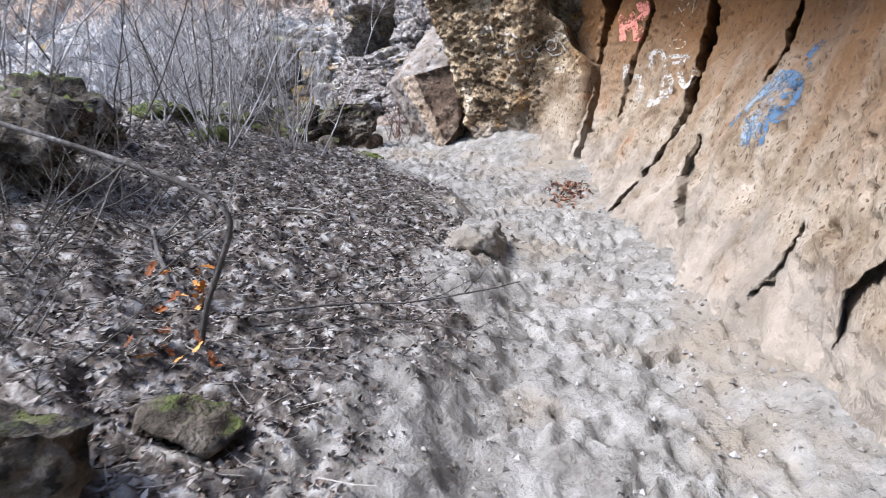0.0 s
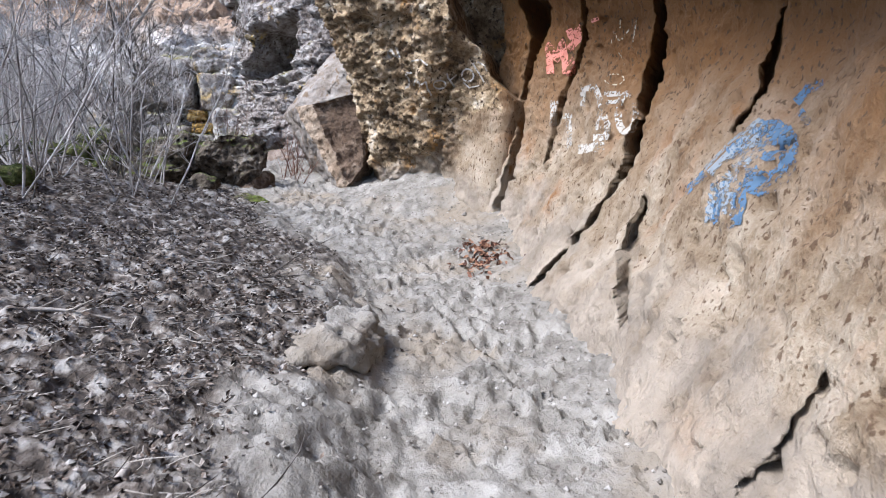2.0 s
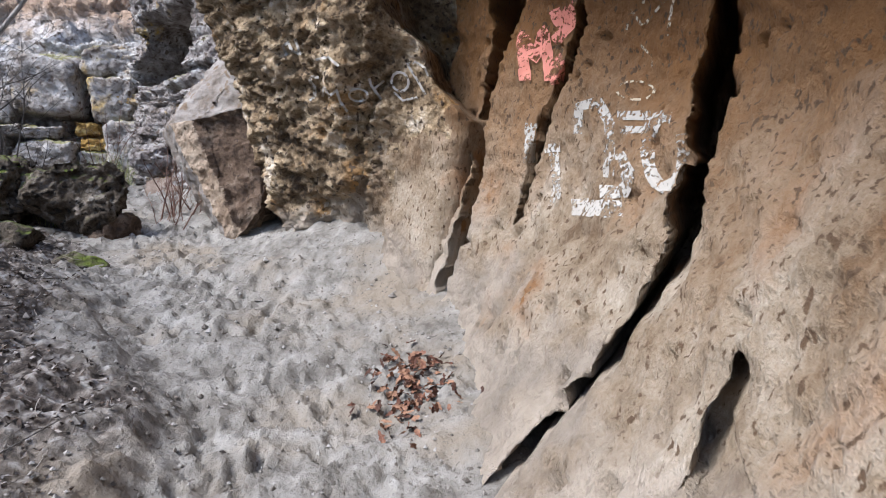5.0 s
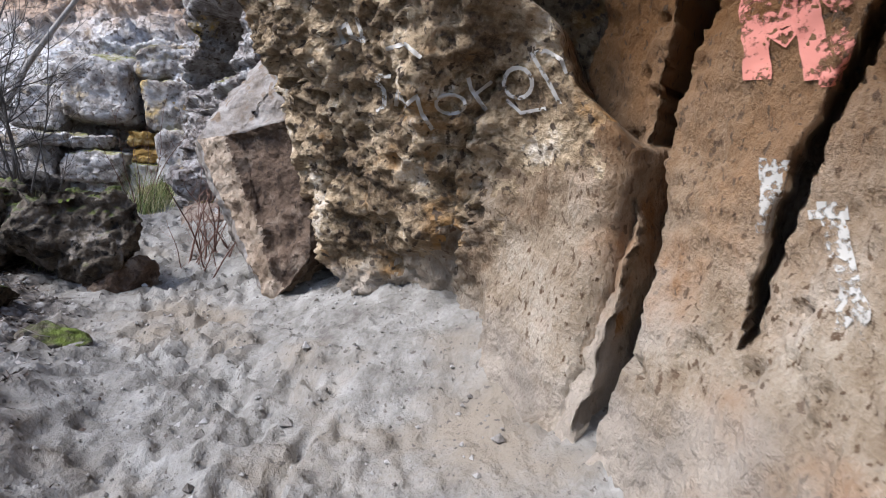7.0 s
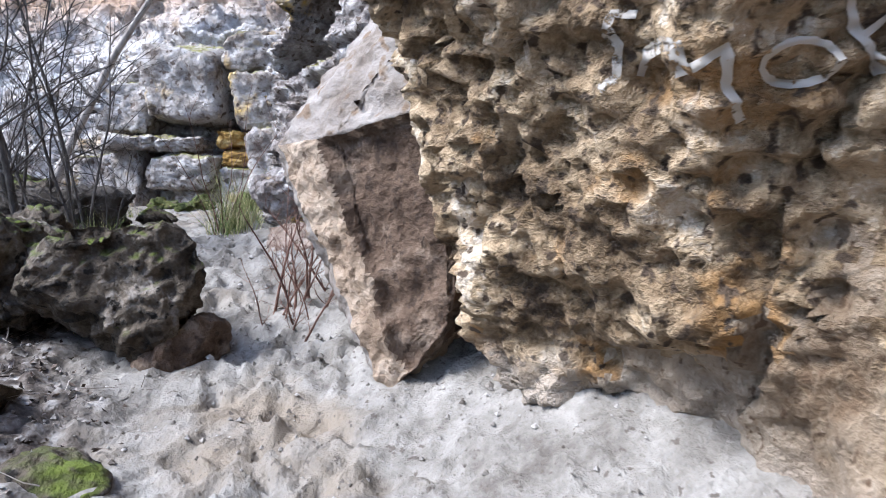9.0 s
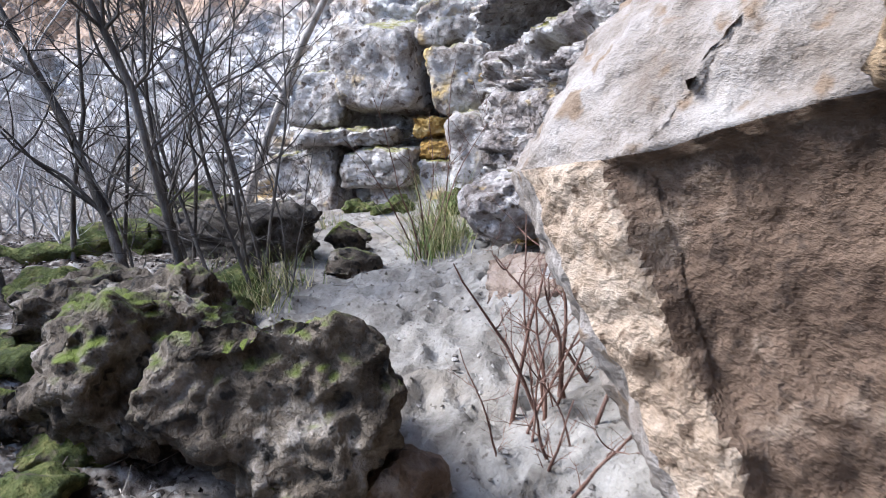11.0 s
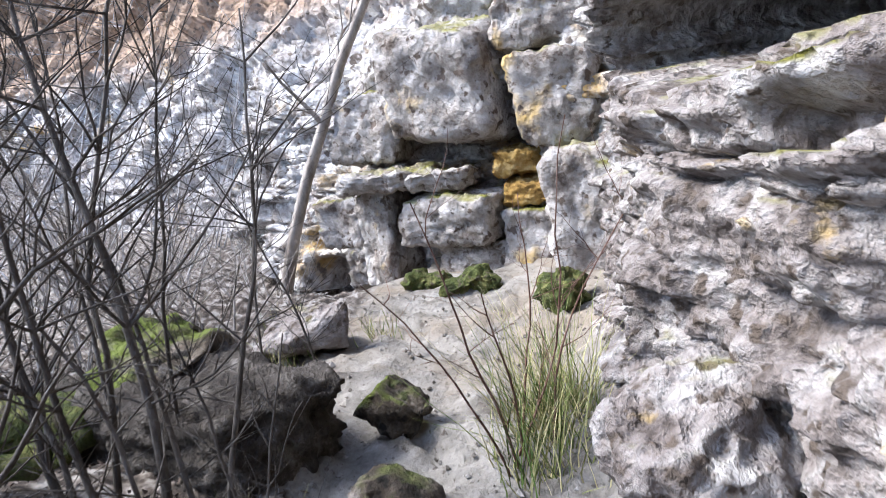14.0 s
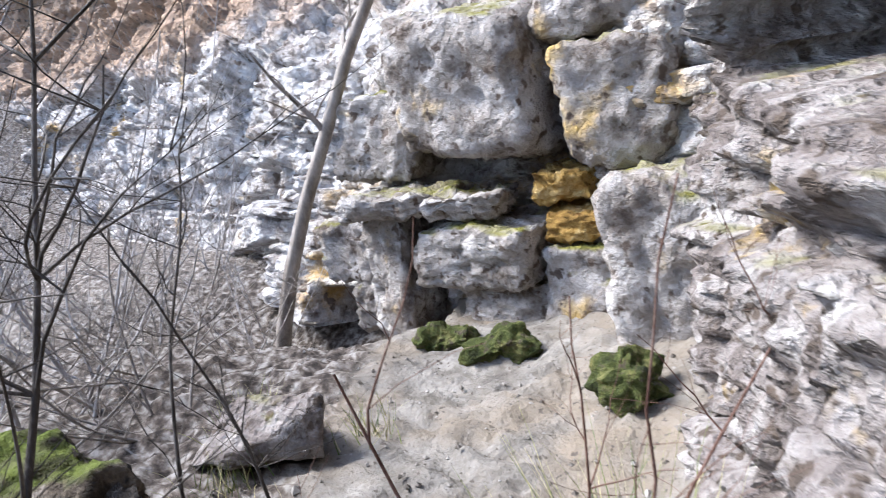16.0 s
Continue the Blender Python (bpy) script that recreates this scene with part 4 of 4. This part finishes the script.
def leaf_shape():
    a, b, c = rnd.uniform(0.01, 0.026), rnd.uniform(0.006, 0.013), rnd.uniform(-0.006, 0.009)
    return [Vector((-a, 0, c)), Vector((0, -b, 0)), Vector((a, 0, c)), Vector((0, b, 0)), Vector((0, 0, -c))], [(0, 1, 4), (1, 2, 4), (2, 3, 4), (3, 0, 4)]


def leaf_place(k):
    y = rnd.uniform(0.5, 15) if k % 3 else rnd.uniform(1.0, 7.0)
    x = float(np.interp(y, LINE_Y, LINE_X)) - rnd.uniform(0.3, 4.5)
    if rnd.random() > litter_amount(x, y) + 0.02:
        return None
    return Vector((x, y, ground_height(x, y) + rnd.uniform(0.003, 0.02))), Euler((rnd.gauss(0, 0.45), rnd.gauss(0, 0.45), rnd.uniform(0, 6.3))).to_matrix()


scatter("leaf_litter", "brown and grey dead leaves strewn over the bank", "leaf litter", 42000, leaf_place, leaf_shape, LEAF)


def twig_shape():
    ln, r = rnd.uniform(0.04, 0.22), rnd.uniform(0.0015, 0.004)
    tv, tf = [], []
    tube(tv, tf, wander(rnd, Vector((-ln / 2, 0, 0)), Vector((1, 0, 0)), ln, 3, 0.14), r, r * 0.5, 3)
    return tv, tf


def twig_place(k):
    p = leaf_place(k)
    return p and (p[0] + Vector((0, 0, 0.006)), Euler((0, rnd.gauss(0, 0.12), rnd.uniform(0, 6.3))).to_matrix())


scatter("twig_litter", "pale and dark broken twigs among the dead leaves", "twigs", 5200, twig_place, twig_shape, material("weathered_twig", [(0.05, 0.038, 0.03), (0.15, 0.127, 0.11), (0.33, 0.295, 0.26)], 6.0, 0.85, 0.3, 90, island=0.8))


def oak_leaf():
    a = rnd.uniform(0.025, 0.045)
    pts = [(-1, 0), (-0.6, -0.3), (-0.3, -0.2), (0.1, -0.55), (0.35, -0.3), (0.7, -0.4), (1, 0), (0.7, 0.4), (0.35, 0.3), (0.1, 0.55), (-0.3, 0.2), (-0.6, 0.3)]
    vs = [Vector((x * a, y * a, rnd.uniform(-0.1, 0.25) * a)) for x, y in pts] + [Vector((0, 0, 0))]
    return vs, [(i, (i + 1) % 12, 12) for i in range(12)]


def fallen_place(k):
    x, y = (-1.15, 3.15) if k < 16 else (-1.0, 2.55)
    x, y = x + rnd.gauss(0, 0.1), y + rnd.gauss(0, 0.12)
    return Vector((x, y, ground_height(x, y) + rnd.uniform(0.01, 0.1))), Euler((rnd.gauss(0, 0.6), rnd.gauss(0, 0.6), rnd.uniform(0, 6.3))).to_matrix()


OAK = material("rust_orange_leaf", [(0.16, 0.05, 0.015), (0.38, 0.14, 0.03), (0.55, 0.26, 0.06)], 8.0, 0.7, 0.2, 80, island=0.7)
RUSSET = material("russet_leaf", [(0.05, 0.022, 0.014), (0.13, 0.055, 0.035), (0.24, 0.13, 0.08)], 8.0, 0.7, 0.2, 80, island=0.7)
scatter("oak_leaves", "few rust-orange dead leaves caught on a branch", "leaves", 26, fallen_place, oak_leaf, OAK)


def pile_place(k):
    x, y = 1.5 + rnd.gauss(0, 0.12), 8.15 + rnd.gauss(0, 0.2)
    return Vector((x, y, ground_height(x, y) + rnd.uniform(0.005, 0.04))), Euler((rnd.gauss(0, 0.6), rnd.gauss(0, 0.6), rnd.uniform(0, 6.3))).to_matrix()


scatter("leaf_pile", "small drift of brown leaves at the wall's foot", "leaf litter", 170, pile_place, oak_leaf, RUSSET)


def clod_shape():
    r = rnd.uniform(0.006, 0.022) * (2.0 if rnd.random() < 0.05 else 1)
    vs = [Vector(v) * r * rnd.uniform(0.6, 1.1) for v in ((1, 0, 0), (-1, 0, 0), (0, 1, 0), (0, -1, 0), (0, 0, 0.8), (0, 0, -0.8))]
    return vs, [(0, 2, 4), (2, 1, 4), (1, 3, 4), (3, 0, 4), (2, 0, 5), (1, 2, 5), (3, 1, 5), (0, 3, 5)]


def clod_place(k):
    y = rnd.uniform(0.5, 17)
    x = float(np.interp(y, LINE_Y, LINE_X)) + rnd.uniform(-1.6, 1.4)
    return Vector((x, y, ground_height(x, y) + 0.003)), Euler((0, 0, rnd.uniform(0, 6.3))).to_matrix()


scatter("sand_clods", "crumbs and clods of dry sand on the path", "gravel", 3200, clod_place, clod_shape, CLOD)


def grass_tuft(x, y, count, height, z=None):
    verts, faces = [], []
    for k in range(count):
        p = Vector((rnd.gauss(0, 0.1), rnd.gauss(0, 0.1), 0))
        way = Vector((rnd.gauss(0, 0.3), rnd.gauss(0, 0.3), 1))
        side = Vector((rnd.gauss(0, 1), rnd.gauss(0, 1), 0)).normalized() * 0.004
        pts = wander(rnd, p, way, height * rnd.uniform(0.4, 1.1), 5, 0.12, -0.1)
        b = len(verts)
        for i, q in enumerate(pts):
            w = side * (1 - i / 5.5)
            verts += [tuple(q - w), tuple(q + w)]
        faces += [(b + 2 * i, b + 2 * i + 1, b + 2 * i + 3, b + 2 * i + 2) for i in range(5)]
    ob = new("grass_tuft", mesh("grass_tuft", verts, faces, GRASS))
    ob.matrix_world = pose(x, y, ground_height(x, y, False) - 0.03 if z is None else z)
    tagged(ob, "tuft of green and straw-coloured grass", "grass", "grass tufts")


for x, y, c, h in [(-2.2, 14.75, 160, 0.75), (-2.3, 15.05, 160, 0.7), (-2.1, 14.5, 90, 0.5), (-2.8, 13.5, 90, 0.35), (-1.9, 12.0, 60, 0.4), (-3.0, 12.9, 70, 0.3), (-2.72, 13.2, 110, 0.32), (-3.2, 13.35, 80, 0.28), (-2.65, 13.0, 80, 0.3), (-3.5, 12.7, 60, 0.3), (-4.2, 15.2, 70, 0.3), (-4.6, 15.7, 80, 0.35), (-3.9, 15.9, 60, 0.25), (-2.15, 14.95, 120, 0.45)]:
    grass_tuft(x, y, c, h)

# ---------- spray paint on the rock ----------
def paint(name, colour, cover):
    m = bpy.data.materials.new(name)
    m.use_nodes = True
    n, l = m.node_tree.nodes, m.node_tree.links
    b = n["Principled BSDF"]
    b.inputs["Base Color"].default_value, b.inputs["Roughness"].default_value = (*colour, 1), 0.8
    geo, t, t2 = n.new("ShaderNodeNewGeometry"), n.new("ShaderNodeTexNoise"), n.new("ShaderNodeTexNoise")
    t.inputs["Scale"].default_value, t.inputs["Detail"].default_value = 38, 5
    t2.inputs["Scale"].default_value, t2.inputs["Detail"].default_value = 6, 3
    l.new(geo.outputs["Position"], t.inputs["Vector"]); l.new(geo.outputs["Position"], t2.inputs["Vector"])
    add = n.new("ShaderNodeMath"); l.new(t.outputs["Fac"], add.inputs[0]); l.new(t2.outputs["Fac"], add.inputs[1])
    r = n.new("ShaderNodeMapRange"); r.inputs["From Min"].default_value, r.inputs["From Max"].default_value = 1.15 - cover, 1.3 - cover
    l.new(add.outputs[0], r.inputs["Value"]); l.new(r.outputs[0], b.inputs["Alpha"])
    return m


from mathutils.bvhtree import BVHTree
deps = bpy.context.evaluated_depsgraph_get()
WALLS = [BVHTree.FromObject(bpy.data.objects[w], deps) for w in ("wall_sandstone", "wall_pitted_rock")]


def onto_rock(eye, way):
    best = None
    for tree in WALLS:
        p, nrm, i, d = tree.ray_cast(eye, way, 12)
        if p is not None and (best is None or d < best[0]):
            best = (d, p)
    return best and best[1] - way * 0.009


def spray(name, label, eye, target, roll, strokes, mat):
    """Strokes of paint thrown from eye onto the rock: (half width, points) in thousandths of the distance, across and up."""
    m = look(eye, target, roll)
    eye, turn = m.translation, m.to_3x3()
    ob = thing(name, label, "graffiti")
    for wide, pts in strokes:
        pts = [Vector((x, y)) for x, y in pts]
        line = [pts[0]]
        for a, b in zip(pts, pts[1:]):
            k = max(1, int((b - a).length / 4))
            line += [a.lerp(b, (i + 1) / k) for i in range(k)]
        verts, faces = [], []
        for i, p in enumerate(line):
            d = (line[min(i + 1, len(line) - 1)] - line[max(i - 1, 0)])
            side = Vector((-d.y, d.x)).normalized() * wide * (0.9 + 0.25 * noise.noise(Vector((i * 0.4, wide, 0))))
            for k in range(5):
                q = p + side * (k / 2 - 1)
                hit = onto_rock(eye, (turn @ Vector((q.x / 1000, q.y / 1000, -1))).normalized())
                verts.append(tuple(hit) if hit else None)
        for i in range(len(line) - 1):
            for k in range(4):
                f = (i * 5 + k, i * 5 + k + 1, i * 5 + k + 6, i * 5 + k + 5)
                vs = [verts[j] for j in f]
                if all(vs) and max((Vector(vs[0]) - Vector(w)).length for w in vs[1:]) < 0.18:
                    faces.append(f)
        used = sorted({j for f in faces for j in f})
        index = {j: n for n, j in enumerate(used)}
        if faces:
            part("stroke", mesh("stroke", [verts[j] for j in used], [tuple(index[j] for j in f) for f in faces], mat), ob)
    return ob


def arc(cx, cy, rx, ry, a0, a1, n=15):
    return [(cx + rx * math.cos(radians(a0 + (a1 - a0) * i / n)), cy + ry * math.sin(radians(a0 + (a1 - a0) * i / n))) for i in range(n + 1)]


PINK_STROKES = [(7.4, [(122, 246), (118, 303), (135, 274), (145, 307), (153, 246)]),
    (6.6, [(153, 246), (165, 247), (165, 274), (159, 265)]),
    (7.4, [(157, 333), (165, 313), (178, 336), (176, 312), (157, 293)]),
    (4.1, [(202, 350), (217, 356)])]
WHITE_STROKES = [(1.8, [(261, 338), (263, 362)]),
    (1.8, [(263, 313), (297, 356), (286, 289)]),
    (1.8, [(242, 307), (247, 331), (260, 312)]),
    (1.6, arc(252, 235, 21, 11, -20, 330)),
    (1.6, [(258, 289), (270, 276), (272, 262)])]
LETTERS_STROKES = [(7.4, [(130, 194), (128, 145)]),
    (5.8, [(157, 165), (161, 116), (157, 95)]),
    (5.8, [(146, 163), (165, 165)]),
    (6.6, [(186, 182), (187, 215), (210, 221), (223, 194), (220, 132)]),
    (10.7, [(178, 95), (235, 98)]),
    (7.4, [(210, 116), (237, 116), (242, 141), (232, 161)]),
    (5.8, [(231, 205), (268, 206)]),
    (4.9, [(231, 188), (268, 190)]),
    (8.2, arc(283, 165, 20, 41, 70, 390))]
SMOKED_STROKES = [(4.1, [(-40, 247), (-59, 249), (-64, 238), (-51, 223), (-51, 198), (-65, 188)]),
    (4.1, [(-32, 198), (-28, 224), (-16, 198), (5, 215), (13, 186), (31, 159)]),
    (3.3, arc(62, 202, 25, 16, 0, 360)),
    (4.1, [(92, 247), (97, 227), (122, 192)]),
    (3.3, [(132, 241), (104, 219)]),
    (4.1, arc(178, 239, 25, 26, -60, 300)),
    (3.3, [(157, 210), (182, 188), (227, 196)]),
    (4.1, [(253, 202), (231, 243), (202, 289), (227, 295), (256, 280), (264, 256)]),
    (4.1, [(-118, 301), (-128, 325), (-114, 334), (-106, 313), (-85, 305), (-98, 346)]),
    (4.1, [(-48, 293), (-16, 303), (13, 280)])]
BLUE_STROKES = [(7.4, [(387, 24), (424, 58)]),
    (11.5, [(445, -48), (453, 9), (461, 50)]),
    (14.8, [(494, -53), (502, -7), (498, 42)]),
    (8.2, [(465, -61), (494, -48)]),
    (9.9, [(473, 91), (515, 124), (547, 149)]),
    (18.1, arc(560, 79, 51, 53, -150, 120)),
    (7.4, arc(564, 108, 29, 25, 0, 330)),
    (7.4, [(605, 190), (626, 215), (663, 227)]),
    (6.6, [(621, 173), (646, 147)]),
    (8.2, [(490, 42), (531, 54)])]
BLUE_STROKES = [(w * 1.5, pts) for w, pts in BLUE_STROKES]
GREY_STROKES = [(20.0, [(470, -30), (480, 40), (540, 120)]), (16.0, [(430, 60), (480, 110), (540, 150)]), (8.2, [(439, -44), (449, 34)]),
    (6.6, [(465, 79), (498, 108)])]

WHITE_PAINT, PINK_PAINT = paint("chalky_white_paint", (0.34, 0.315, 0.28), 0.25), paint("salmon_pink_paint", (0.6, 0.22, 0.16), 0.3)
FROM_4 = ((0.954, 3.539, 1.86), (1.208, 5.506, 1.607), 0.2)
spray("graffiti", "salmon pink sprayed letters on the sandstone", *FROM_4, PINK_STROKES, PINK_PAINT)
spray("graffiti", "thin cream scratched letters on the sandstone", *FROM_4, WHITE_STROKES, paint("cream_chalk", (0.45, 0.37, 0.26), 0.2))
spray("graffiti", "worn white block letters on the sandstone", *FROM_4, LETTERS_STROKES, WHITE_PAINT)
spray("graffiti", "white handwritten word on the pitted rock", (1.057, 6.933, 2.209), (1.06, 8.92, 1.981), 1.1, SMOKED_STROKES, paint("grey_white_paint", (0.38, 0.35, 0.31), 0.34))
FROM_3 = ((0.756, 2.598, 1.786), (0.967, 4.571, 1.534), -0.6)
spray("graffiti", "faded blue spray paint figure on the sandstone", *FROM_3, BLUE_STROKES, paint("faded_blue_paint", (0.055, 0.105, 0.175), 0.22))
spray("graffiti", "grey spray shadow in the blue figure", *FROM_3, GREY_STROKES, paint("grey_paint", (0.17, 0.19, 0.21), 0.3))
